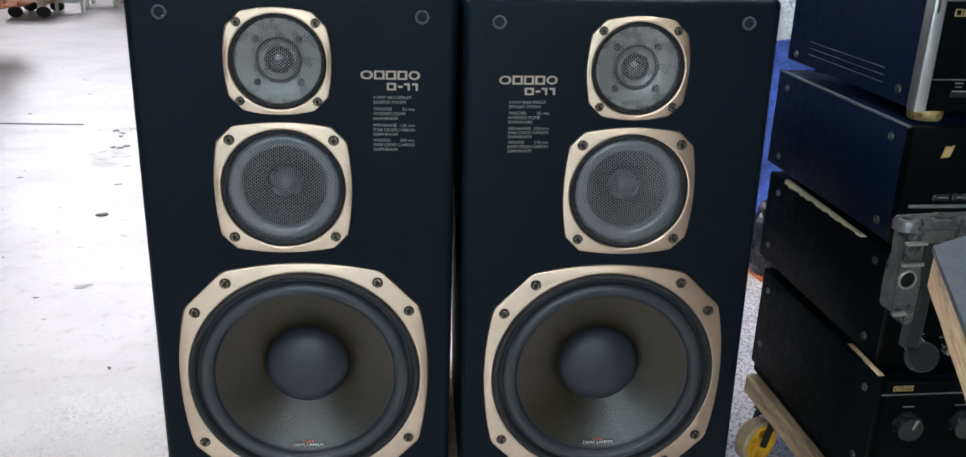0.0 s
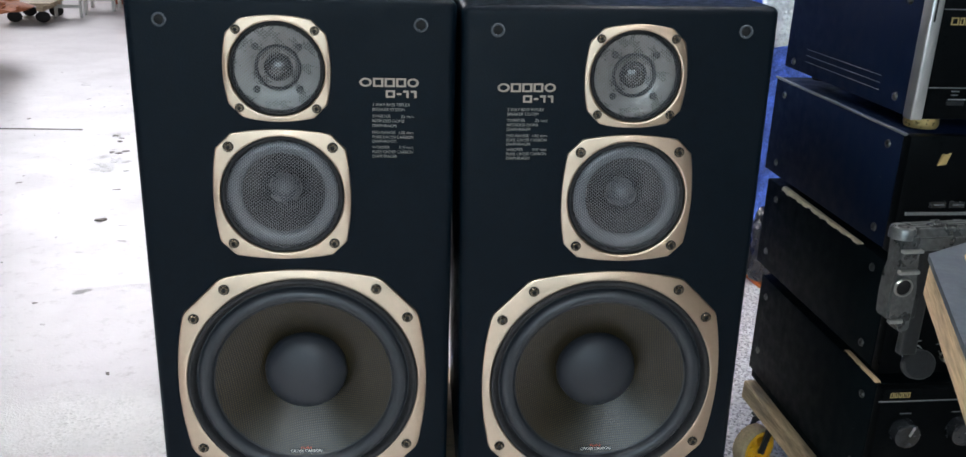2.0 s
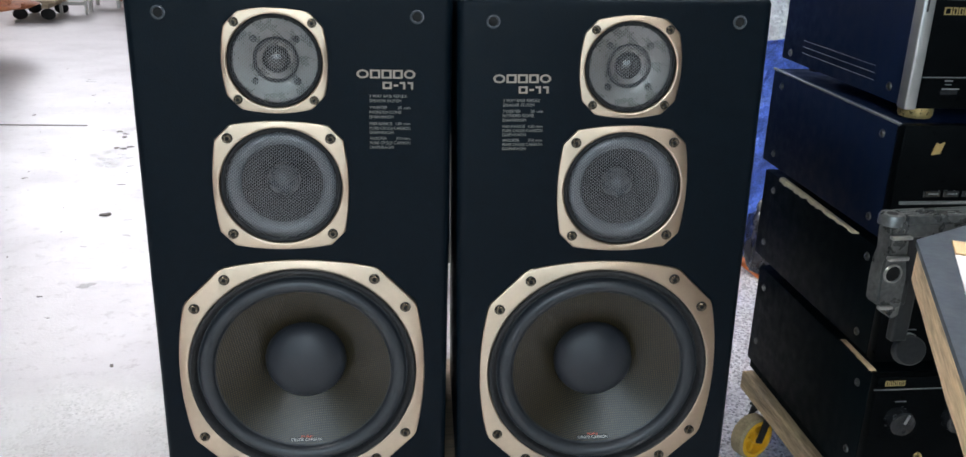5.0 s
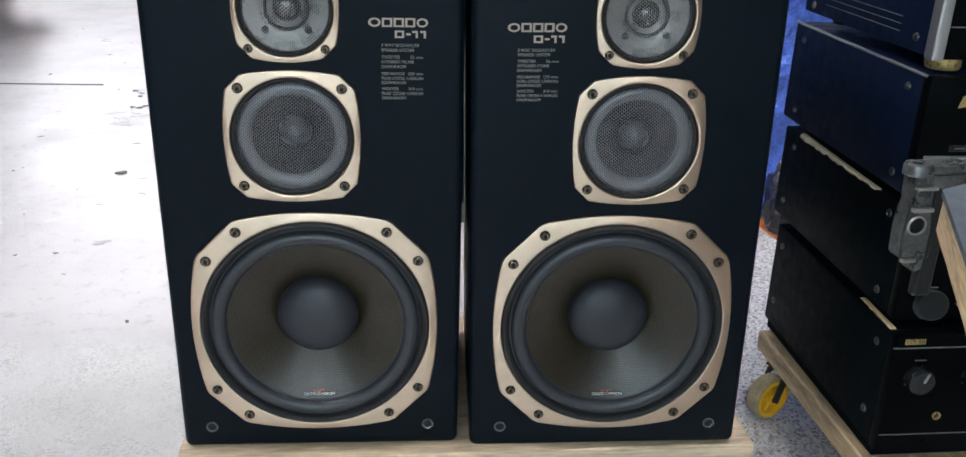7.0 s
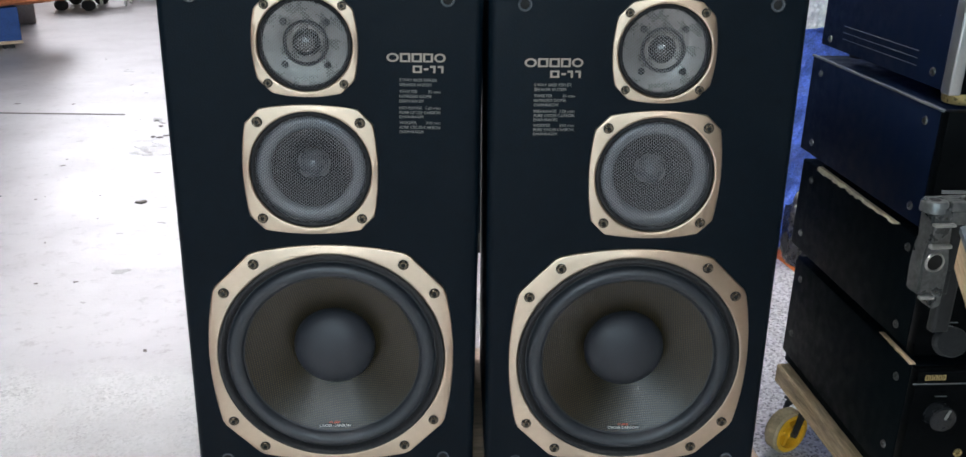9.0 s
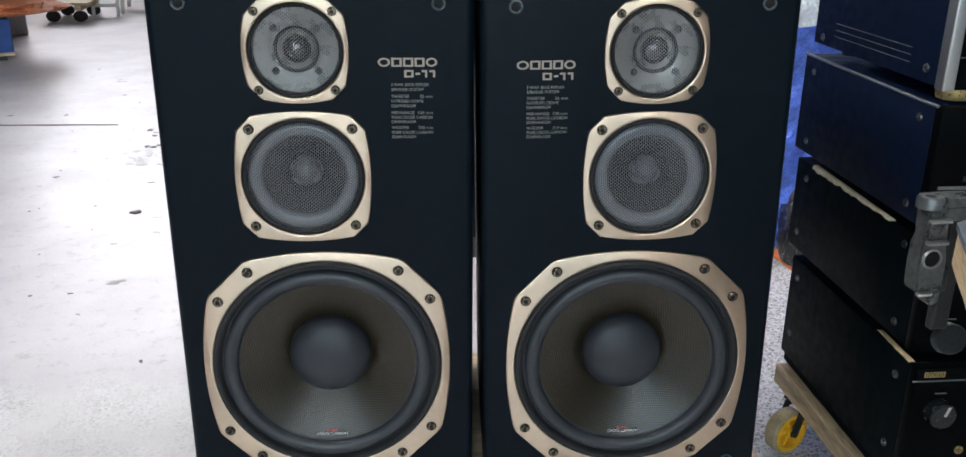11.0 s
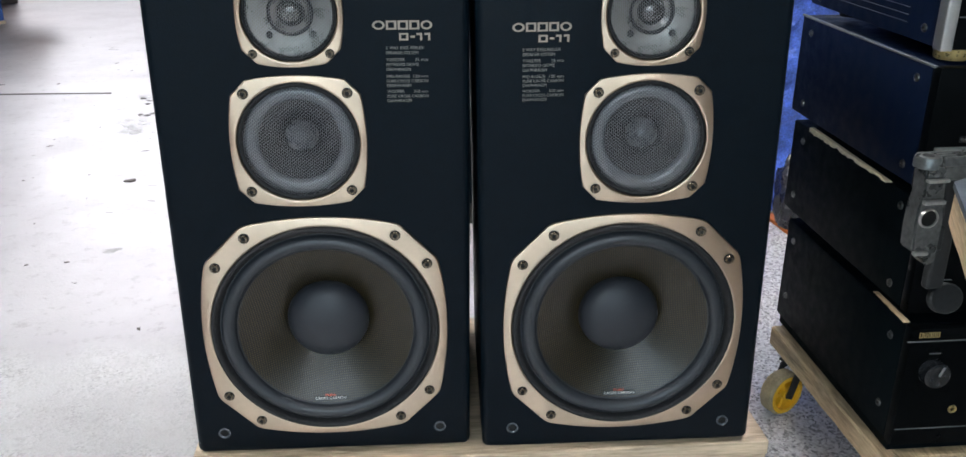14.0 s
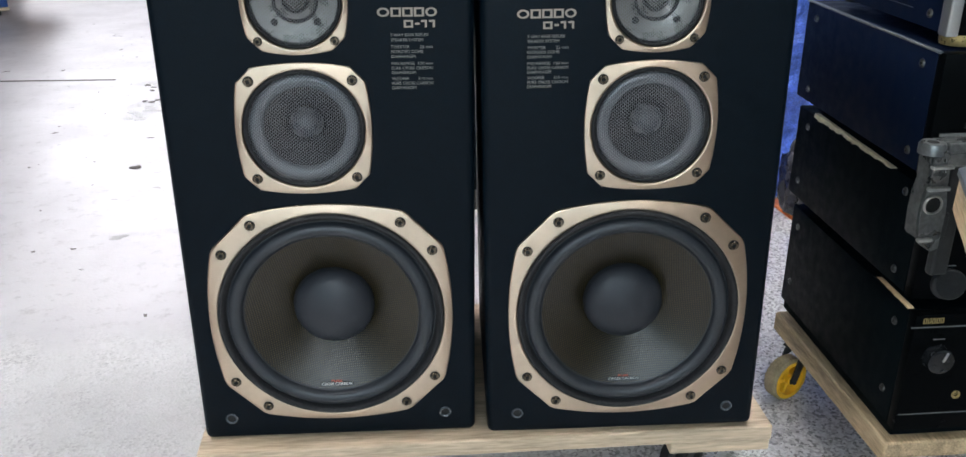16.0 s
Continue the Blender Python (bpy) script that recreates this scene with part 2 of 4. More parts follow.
CAST = material("cast_aluminium", (0.125, 0.132, 0.130), 0.34, 0.7, 28, 0.4, 0.15, 7)
MACHINED = material("machined_aluminium", (0.46, 0.46, 0.44), 0.35, 0.8, 40, 0.15, 0.05)
CAST_DARK = material("dark_casting", (0.016, 0.018, 0.019), 0.6, 0.2, 30, 0.3, 0.3)
TABLE_TOP = material("slate_blue_laminate", (0.042, 0.055, 0.07), 0.5, 0, 25, 0.3, 0.1)
PAPER = material("white_paper", (0.74, 0.73, 0.70), 0.75, 0, 30, 0.06, 0.1)
CARD = material("tan_card", (0.62, 0.42, 0.22), 0.75, 0, 30, 0.15, 0.1)
YELLOW = material("yellow_polyurethane", (0.78, 0.42, 0.02), 0.4, 0, 30, 0.15, 0.08)
TREAD = material("dusty_tyre_tread", (0.34, 0.27, 0.16), 0.75, 0, 40, 0.3, 0.3)
STEEL = material("dark_zinc_steel", (0.07, 0.07, 0.07), 0.45, 0.7, 60, 0.3, 0.1)
TARP = material("blue_woven_tarpaulin", (0.06, 0.13, 0.52), 0.42, 0, 22, 0.4, 0.6, 9, tint=(0.10, 0.20, 0.72))
BUBBLE = material("clear_bubble_wrap", (0.62, 0.66, 0.70), 0.18, 0, 60, 0.15, 0.2)
BAG = material("black_plastic_bag", (0.02, 0.02, 0.025), 0.22, 0, 25, 0.4, 0.6)
ORANGE = material("orange_plastic", (0.75, 0.20, 0.05), 0.5, 0, 40, 0.2, 0.1)
BLUE_BOX = material("blue_painted_board", (0.02, 0.075, 0.27), 0.5, 0, 18, 0.25, 0.15)
CLOTH_ORANGE = material("faded_orange_cloth", (0.58, 0.20, 0.09), 0.8, 0, 9, 0.35, 0.4)
CLOTH_BLUE = material("grey_blue_cloth", (0.16, 0.21, 0.32), 0.8, 0, 9, 0.45, 0.4)
GREY_BOX = material("grey_board", (0.36, 0.34, 0.33), 0.7, 0, 10, 0.2, 0.15)
BRICK_RED = material("red_brown_carton", (0.42, 0.15, 0.09), 0.75, 0, 10, 0.25, 0.2)
WALL = material("dusty_plaster", (0.48, 0.46, 0.44), 0.85, 0, 3, 0.2, 0.3, 9)
CEIL = material("dull_sheet_ceiling", (0.34, 0.34, 0.34), 0.7, 0, 3, 0.2, 0.1)
FLAKE = material("white_paint_flake", (0.72, 0.71, 0.70), 0.5, 0, 30, 0.12, 0.3)
SCUFF = material("grey_floor_scuff", (0.37, 0.36, 0.355), 0.6, 0, 40, 0.3, 0.2)
GRIME = material("dark_floor_grime", (0.10, 0.085, 0.075), 0.7, 0, 40, 0.4, 0.3)
TUBE = glowing("fluorescent_diffuser", (0.98, 0.975, 1.0), 56.0)

# ---- building helpers ----


def mesh_of(bm, name, mat, smooth=False):
    me = bpy.data.meshes.new(name)
    bmesh.ops.recalc_face_normals(bm, faces=bm.faces)
    bm.to_mesh(me)
    bm.free()
    for m in mat if isinstance(mat, (list, tuple)) else (mat,):
        me.materials.append(m)
    if smooth:
        me.shade_smooth()
        me.set_sharp_from_angle(angle=radians(38))
    return me


def part(name, bm, mat, parent=None, label="", at=None, smooth=False):
    ob = new(name, bm if isinstance(bm, bpy.types.Mesh) else mesh_of(bm, name, mat, smooth))
    if parent is not None:
        ob.parent = parent
    if at is not None:
        ob.matrix_local = at
    return tagged(ob, label)


def thing(name, label, category, group="", at=None, kind=""):
    ob = new(name)
    ob.empty_display_size = 0.05
    if at is not None:
        ob.matrix_world = at
    return tagged(ob, label, category, group, kind)


def box(x0, x1, y0, y1, z0, z1, bevel=0.0, segments=2, bm=None):
    own = bm is None
    b = bmesh.new()
    bmesh.ops.create_cube(b, size=1, matrix=Matrix.Translation(((x0 + x1) / 2, (y0 + y1) / 2, (z0 + z1) / 2)) @ Matrix.Diagonal((x1 - x0, y1 - y0, z1 - z0, 1)))
    if bevel:
        bmesh.ops.bevel(b, geom=b.edges[:], offset=bevel, segments=segments, affect="EDGES", profile=0.5)
    if own:
        return b
    tmp = bpy.data.meshes.new("tmp")
    b.to_mesh(tmp)
    b.free()
    bm.from_mesh(tmp)
    bpy.data.meshes.remove(tmp)
    return bm


def lathe(profile, segments=48, bm=None, axis="Y"):
    """Turns a profile of (radius, depth) round the depth axis."""
    bm = bm or bmesh.new()
    rings = []
    for r, d in profile:
        if r < 1e-6:
            rings.append([bm.verts.new((0, d, 0) if axis == "Y" else (0, 0, d) if axis == "Z" else (d, 0, 0))])
            continue
        ring = []
        for i in range(segments):
            a = 2 * math.pi * i / segments
            c, s = r * math.cos(a), r * math.sin(a)
            ring.append(bm.verts.new((c, d, s) if axis == "Y" else (c, s, d) if axis == "Z" else (d, c, s)))
        rings.append(ring)
    for a, b in zip(rings, rings[1:]):
        n = max(len(a), len(b))
        for i in range(n):
            j = (i + 1) % n
            if len(a) == 1:
                bm.faces.new((a[0], b[i], b[j]))
            elif len(b) == 1:
                bm.faces.new((a[i], a[j], b[0]))
            else:
                bm.faces.new((a[i], a[j], b[j], b[i]))
    return bm


def prism(points, y0, y1, bevel=0.0):
    """A plate whose outline lies in the x-z plane."""
    bm = bmesh.new()
    f = bm.faces.new([bm.verts.new((x, y0, z)) for x, z in points])
    ext = bmesh.ops.extrude_face_region(bm, geom=[f])
    bmesh.ops.translate(bm, verts=[v for v in ext["geom"] if isinstance(v, bmesh.types.BMVert)], vec=(0, y1 - y0, 0))
    if bevel:
        bmesh.ops.bevel(bm, geom=bm.edges[:], offset=bevel, segments=2, affect="EDGES")
    return bm


def tube(points, r, name, mat, parent=None, label=""):
    cu = bpy.data.curves.new(name, "CURVE")
    cu.dimensions, cu.bevel_depth, cu.bevel_resolution = "3D", r, 2
    sp = cu.splines.new("NURBS")
    sp.points.add(len(points) - 1)
    for p, q in zip(sp.points, points):
        p.co = (*q, 1)
    sp.use_endpoint_u = True
    sp.order_u = 3
    tmp = bpy.data.objects.new("tmp", cu)
    me = bpy.data.meshes.new_from_object(tmp)
    bpy.data.objects.remove(tmp)
    me.materials.append(mat)
    me.name = name
    ob = new(name, me)
    ob.parent = parent
    return tagged(ob, label)


def lettering(text, width, height, mat, name="printed_line"):
    """Letters as a thin mesh in the x-z plane, facing -y, from the lower left corner."""
    cu = bpy.data.curves.new(name, "FONT")
    cu.body, cu.size, cu.extrude = text, 1.0, 0.0
    tmp = bpy.data.objects.new("tmp", cu)
    me = bpy.data.meshes.new_from_object(tmp)
    bpy.data.objects.remove(tmp)
    xs, ys = [v.co.x for v in me.vertices], [v.co.y for v in me.vertices]
    x0, y0 = min(xs), min(ys)
    sx, sy = width / (max(xs) - x0), height / (max(ys) - y0)
    for v in me.vertices:
        v.co = ((v.co.x - x0) * sx, 0, (v.co.y - y0) * sy)
    me.materials.clear()
    me.materials.append(mat)
    me.name = name
    return me


def mark(x0, x1, height, rim=0.0, round_=False):
    """One plain flat mark, solid or only a rim, square or oval."""
    bm = bmesh.new()
    cx, cz, hw, hh = (x0 + x1) / 2, height / 2, (x1 - x0) / 2, height / 2
    n = 28
    def ring(w, h, y):
        out = []
        for i in range(n):
            a = 2 * math.pi * (i + 0.5) / n
            c, s = math.cos(a), math.sin(a)
            q = 1.0 if round_ else 1 / max(abs(c), abs(s))
            out.append(bm.verts.new((cx + w * max(-1, min(1, c * q)), y, cz + h * max(-1, min(1, s * q)))))
        return out
    loops = [ring(hw, hh, 0.0), ring(hw, hh, -0.0004)]
    if rim:
        loops += [ring(hw - rim, hh - rim * 0.75, -0.0004), ring(hw - rim, hh - rim * 0.75, 0.0)]
    for a, b in zip(loops, loops[1:]):
        for i in range(n):
            j = (i + 1) % n
            bm.faces.new((a[i], a[j], b[j], b[i]))
    if not rim:
        bm.faces.new(loops[-1])
    return bm


def marks(name, spans, height, mat, parent, at, rim=0.0, label="", ovals=()):
    for i, (x0, x1) in enumerate(spans):
        part(name, mark(x0, x1, height, rim if x1 - x0 > 2.6 * rim else 0.0, i in ovals), mat, parent, label, at)


# ---- hall ----
def slab(name, x0, x1, y0, y1, z0, z1, mat, label="", category=""):
    return tagged(new(name, mesh_of(box(x0, x1, y0, y1, z0, z1), name, mat)), label, category, "", "structure")


slab("floor", -11, 9, -8, 11, -0.25, 0.0, CONCRETE, "worn pale grey concrete floor with speckled grit", "floor")
slab("ceiling", -11, 9, -8, 11, 5.6, 5.75, CEIL, "dull grey sheet ceiling of the hall", "ceiling")
slab("wall_west", -11.25, -11, -8, 11, 0, 5.6, WALL, "dusty grey plaster wall", "wall")
slab("wall_east", 9, 9.25, -8, 11, 0, 5.6, WALL, "dusty grey plaster wall", "wall")


def wall_with_opening(name, y0, y1, ox0, ox1, oz0, oz1):
    bm = bmesh.new()
    box(-11, ox0, y0, y1, 0, 5.6, bm=bm)
    box(ox1, 9, y0, y1, 0, 5.6, bm=bm)
    if oz0 > 0:
        box(ox0, ox1, y0, y1, 0, oz0, bm=bm)
    box(ox0, ox1, y0, y1, oz1, 5.6, bm=bm)
    return tagged(new(name, mesh_of(bm, name, WALL)), "dusty grey plaster wall with a wide opening", "wall", "", "structure")


wall_with_opening("wall_north", 10, 10.25, -5.1, -1.9, 1.5, 4.7)
wall_with_opening("wall_south", -7.4, -7.15, -4.5, 3.0, 0.0, 4.2)


def unseen_batten(x, y, z, turn=0):
    t = thing("unseen_batten", "unseen long white fluorescent batten added under the ceiling", "ceiling light", "ceiling lights", pose(x, y, z, 0, 0, turn))
    part("housing", box(-0.64, 0.64, -0.06, 0.06, 0.0, 0.05, 0.006), SILVER, t)
    part("diffuser", box(-0.61, 0.61, -0.045, 0.045, -0.03, -0.001, 0.012), TUBE, t)
    for s in (-0.5, 0.5):
        part("hanger", lathe([(0.0, 0.05), (0.004, 0.05), (0.004, 5.6 - z), (0.0, 5.6 - z)], 8, axis="Z"), STEEL, t, at=pose(s, 0, 0))
    return t


# unseen battens; those at y=0 to 0.62 are fill added to brighten the floor
for lx, ly in ((-2.3, -4.7), (-0.72, -4.7), (-0.45, -4.7), (1.08, -4.7), (1.35, -4.7), (0.9, -0.25), (0.62, 0.62), (0.82, 0.62), (-1.6, 0.0), (-1.3, 0.0), (-1.0, 0.0)):
    unseen_batten(lx, ly, 2.8, 90)


# ---- loudspeakers ----
def outline(w, k, c, n):
    """A square frame with slightly bowed sides and cut corners, as radii over n angles."""
    pts = []
    for i in range(n):
        a = 2 * math.pi * i / n
        ux, uz = abs(math.cos(a)), abs(math.sin(a))
        lo, hi = 0.0, 2 * w
        for _ in range(40):
            r = (lo + hi) / 2
            x, z = r * ux, r * uz
            if x <= w - k * z * z and z <= w - k * x * x and x + z <= c:
                lo = r
            else:
                hi = r
        pts.append((a, lo))
    return pts


def frame_plate(w, k, c, inner, thick, n=144, crown=0.0):
    bm = bmesh.new()
    pts = outline(w, k, c, n)
    e = thick * 0.3
    layers = [lambda a, r: (r, 0.0), lambda a, r: (r, -thick + crown + e), lambda a, r: (r - e * 0.4, -thick + crown + e * 0.3), lambda a, r: (r - e * 1.2, -thick + crown), lambda a, r: (r - e * 1.2 - 0.0012, -thick + crown * 0.9), lambda a, r: ((r + inner) / 2, -thick + crown * 0.3),
              lambda a, r: (inner + 0.0032, -thick), lambda a, r: (inner + 0.002, -thick), lambda a, r: (inner + 0.0004, -thick + 0.0012), lambda a, r: (inner, 0.004)]
    rings = []
    for f in layers:
        ring = []
        for a, r in pts:
            q, y = f(a, r)
            ring.append(bm.verts.new((q * math.cos(a), y, q * math.sin(a))))
        rings.append(ring)
    for p, q in zip(rings, rings[1:]):
        for i in range(n):
            j = (i + 1) % n
            bm.faces.new((p[i], p[j], q[j], q[i]))
    return mesh_of(bm, "frame", GOLD, True)


def hex_mesh(radius, pitch, width, depth, squash=0.8):
    """A domed sheet of expanded steel: every strand of the honeycomb is a thin bar."""
    verts, faces = [], []
    sx, sz = pitch, pitch * squash

    def lift(x, z):
        q = min(1.0, (x * x + z * z) / radius ** 2)
        return -depth * (1 - q) ** 0.7 - 0.001

    rows, cols = int(radius / (sz * 0.75)) + 2, int(radius / sx) + 2
    for j in range(-rows, rows + 1):
        for i in range(-cols, cols + 1):
            cx, cz = (i + 0.5 * (j % 2)) * sx, j * sz * 0.75
            c = [(cx + sx * 0.5, cz + sz * 0.25), (cx, cz + sz * 0.5), (cx - sx * 0.5, cz + sz * 0.25), (cx - sx * 0.5, cz - sz * 0.25)]
            for (ax, az), (bx, bz) in zip(c, c[1:]):
                if ax * ax + az * az > radius ** 2 or bx * bx + bz * bz > radius ** 2:
                    continue
                dx, dz = bx - ax, bz - az
                ln = math.hypot(dx, dz)
                nx, nz = -dz / ln * width / 2, dx / ln * width / 2
                base = len(verts)
                for px, pz in ((ax, az), (bx, bz)):
                    y = lift(px, pz)
                    verts.extend([(pz + nz, y, px + nx), (pz, y - width * 0.35, px), (pz - nz, y, px - nx)])
                faces.extend([(base, base + 3, base + 4, base + 1), (base + 1, base + 4, base + 5, base + 2)])
    me = bpy.data.meshes.new("mesh_grille")
    me.from_pydata(verts, [], faces)
    me.materials.append(WIRE)
    return me


WOOFER_FRAME = frame_plate(0.1765, 1.05, 0.2740, 0.1630, 0.006, crown=0.0018)
MID_FRAME = frame_plate(0.0910, 1.45, 0.1500, 0.0815, 0.005, crown=0.0010)
TWEETER_FRAME = frame_plate(0.0684, 2.6, 0.1085, 0.0608, 0.005, crown=0.0008)
BOLT_MESH = mesh_of(lathe([(0.0, 0.0), (0.0066, 0.0), (0.0066, -0.0022), (0.0058, -0.0032), (0.0036, -0.0032), (0.0032, -0.0005), (0.0, -0.0002)], 20), "bolt", BOLT, True)
WASHER_MESH = mesh_of(lathe([(0.0, 0.0003), (0.0083, 0.0003), (0.0083, -0.0004), (0.0066, -0.0005)], 20), "washer", GASKET, True)
# flat black disc over the bolt head paints the shade of its recess
RECESS_SHADE_DISC = mesh_of(lathe([(0.0035, -0.0033), (0.0, -0.0033)], 6), "recess_shade", HOLE_SHADE, True)
MID_GRILLE = hex_mesh(0.0752, 0.0044, 0.00070, 0.010)
TWEETER_GRILLE = hex_mesh(0.0567, 0.0042, 0.00068, 0.008)


def arc_profile(r0, r1, y, rise, n=10):
    mid, half = (r0 + r1) / 2, abs(r0 - r1) / 2
    return [(mid + (half if r0 > r1 else -half) * math.cos(math.pi * i / n), y - rise * math.sin(math.pi * i / n)) for i in range(n + 1)]


def dome_profile(r, y_edge, y_top, n=10):
    return [(r * math.cos(math.pi / 2 * i / n), y_edge + (y_top - y_edge) * math.sin(math.pi / 2 * i / n)) for i in range(n)] + [(0.0, y_top)]


SURROUND_MESH = mesh_of(lathe([(0.1515, -0.001)] + arc_profile(0.1500, 0.1280, -0.001, 0.0098) + [(0.1255, 0.001)], 96), "surround", RUBBER, True)
GASKET_MESH = mesh_of(lathe([(0.1638, 0.004), (0.1632, -0.0080), (0.1618, -0.0105), (0.1590, -0.0112), (0.1560, -0.0098), (0.1532, -0.0055), (0.1515, -0.0010), (0.1490, 0.0010)], 96), "gasket_ring", GASKET, True)
CONE_MESH = mesh_of(lathe([(0.1272, 0.0), (0.105, 0.0118), (0.085, 0.0232), (0.068, 0.0340), (0.056, 0.0415)], 96), "cone", CARBON, True)
CAP_MESH = mesh_of(lathe([(0.0605, 0.0385)] + dome_profile(0.0598, 0.0345, 0.008, 14), 64), "dust_cap", CAP, True)
M_GASKET = mesh_of(lathe([(0.0812, 0.004), (0.0808, -0.002), (0.0785, -0.0032), (0.0750, -0.0012), (0.0735, 0.003)], 72), "gasket_ring", GASKET, True)
M_RING = mesh_of(lathe([(0.0745, 0.006)] + arc_profile(0.0735, 0.0565, 0.0075, 0.005) + [(0.055, 0.010)], 72), "surround", RING_GREY, True)
M_CONE = mesh_of(lathe([(0.0565, 0.0095), (0.043, 0.018), (0.030, 0.029), (0.021, 0.037)], 72), "cone", M_BLACK, True)
M_CAP = mesh_of(lathe(dome_profile(0.0225, 0.034, 0.014, 10), 40), "dust_cap", M_DOME, True)
T_GASKET = mesh_of(lathe([(0.0605, 0.004), (0.060, -0.002), (0.0585, -0.003), (0.0560, -0.0012), (0.0545, 0.003)], 72), "gasket_ring", GASKET, True)
T_PLATE = mesh_of(lathe([(0.057, 0.006), (0.040, 0.007), (0.030, 0.009), (0.021, 0.014), (0.0185, 0.015)], 64), "faceplate", PLATE, True)
T_RING = mesh_of(lathe(arc_profile(0.0300, 0.0250, 0.0105, 0.004, 8), 48), "trim_ring", GASKET, True)
T_DOME = mesh_of(lathe([(0.0185, 0.0155), (0.0165, 0.013)] + dome_profile(0.0150, 0.0145, 0.006, 10), 40), "dome", DOME, True)
T_DOT = mesh_of(lathe([(0.0046, 0.008), (0.0046, 0.0045), (0.0030, 0.0040), (0.0, 0.0045)], 16), "faceplate_screw", GASKET, True)
SOCKET_MESH = mesh_of(lathe([(0.0092, 0.001), (0.0092, -0.0012), (0.0078, -0.0022), (0.0062, -0.0012), (0.0056, 0.002)], 24), "socket", SOCKET, True)
# shade of the socket opening, painted as a flat black disc
SOCKET_SHADE_DISC = mesh_of(lathe([(0.0058, -0.0002), (0.0, -0.0002)], 20), "hole_shade", HOLE_SHADE, True)

SPEC = [(0.6100, "3 WAY BASS REFLEX", 0.0495, None), (0.6035, "SPEAKER SYSTEM", 0.0420, None), (0.5945, "TWEETER", 0.0240, "25 mm"), (0.5882, "NITRIDED DOME", 0.0420, None),
        (0.5818, "DIAPHRAGM", 0.0315, None), (0.5727, "MID-RANGE", 0.0300, "120 mm"), (0.5665, "PURE CROSS CARBON", 0.0540, None), (0.5605, "DIAPHRAGM", 0.0315, None),
        (0.5525, "WOOFER", 0.0225, "310 mm"), (0.5462, "PURE CROSS CARBON", 0.0540, None), (0.5400, "DIAPHRAGM", 0.0315, None)]


def cabinet_mesh(holes, x0, x1):
    """The rounded box with round openings in its front."""
    bm = box(x0, x1, 0.0, 0.375, -0.007, 0.748, 0.011, 5)
    front = max((f for f in bm.faces if abs(f.calc_center_median().y) < 1e-4), key=lambda f: f.calc_area())
    edges = list(front.edges)
    bmesh.ops.delete(bm, geom=[front], context="FACES_ONLY")
    for hx, hz, r in holes:
        ring = [bm.verts.new((hx + r * math.cos(2 * math.pi * i / 64), 0, hz + r * math.sin(2 * math.pi * i / 64))) for i in range(64)]
        edges += [bm.edges.new((ring[i], ring[(i + 1) % 64])) for i in range(64)]
    bmesh.ops.triangle_fill(bm, use_beauty=True, use_dissolve=False, edges=edges, normal=(0, -1, 0))
    return bm


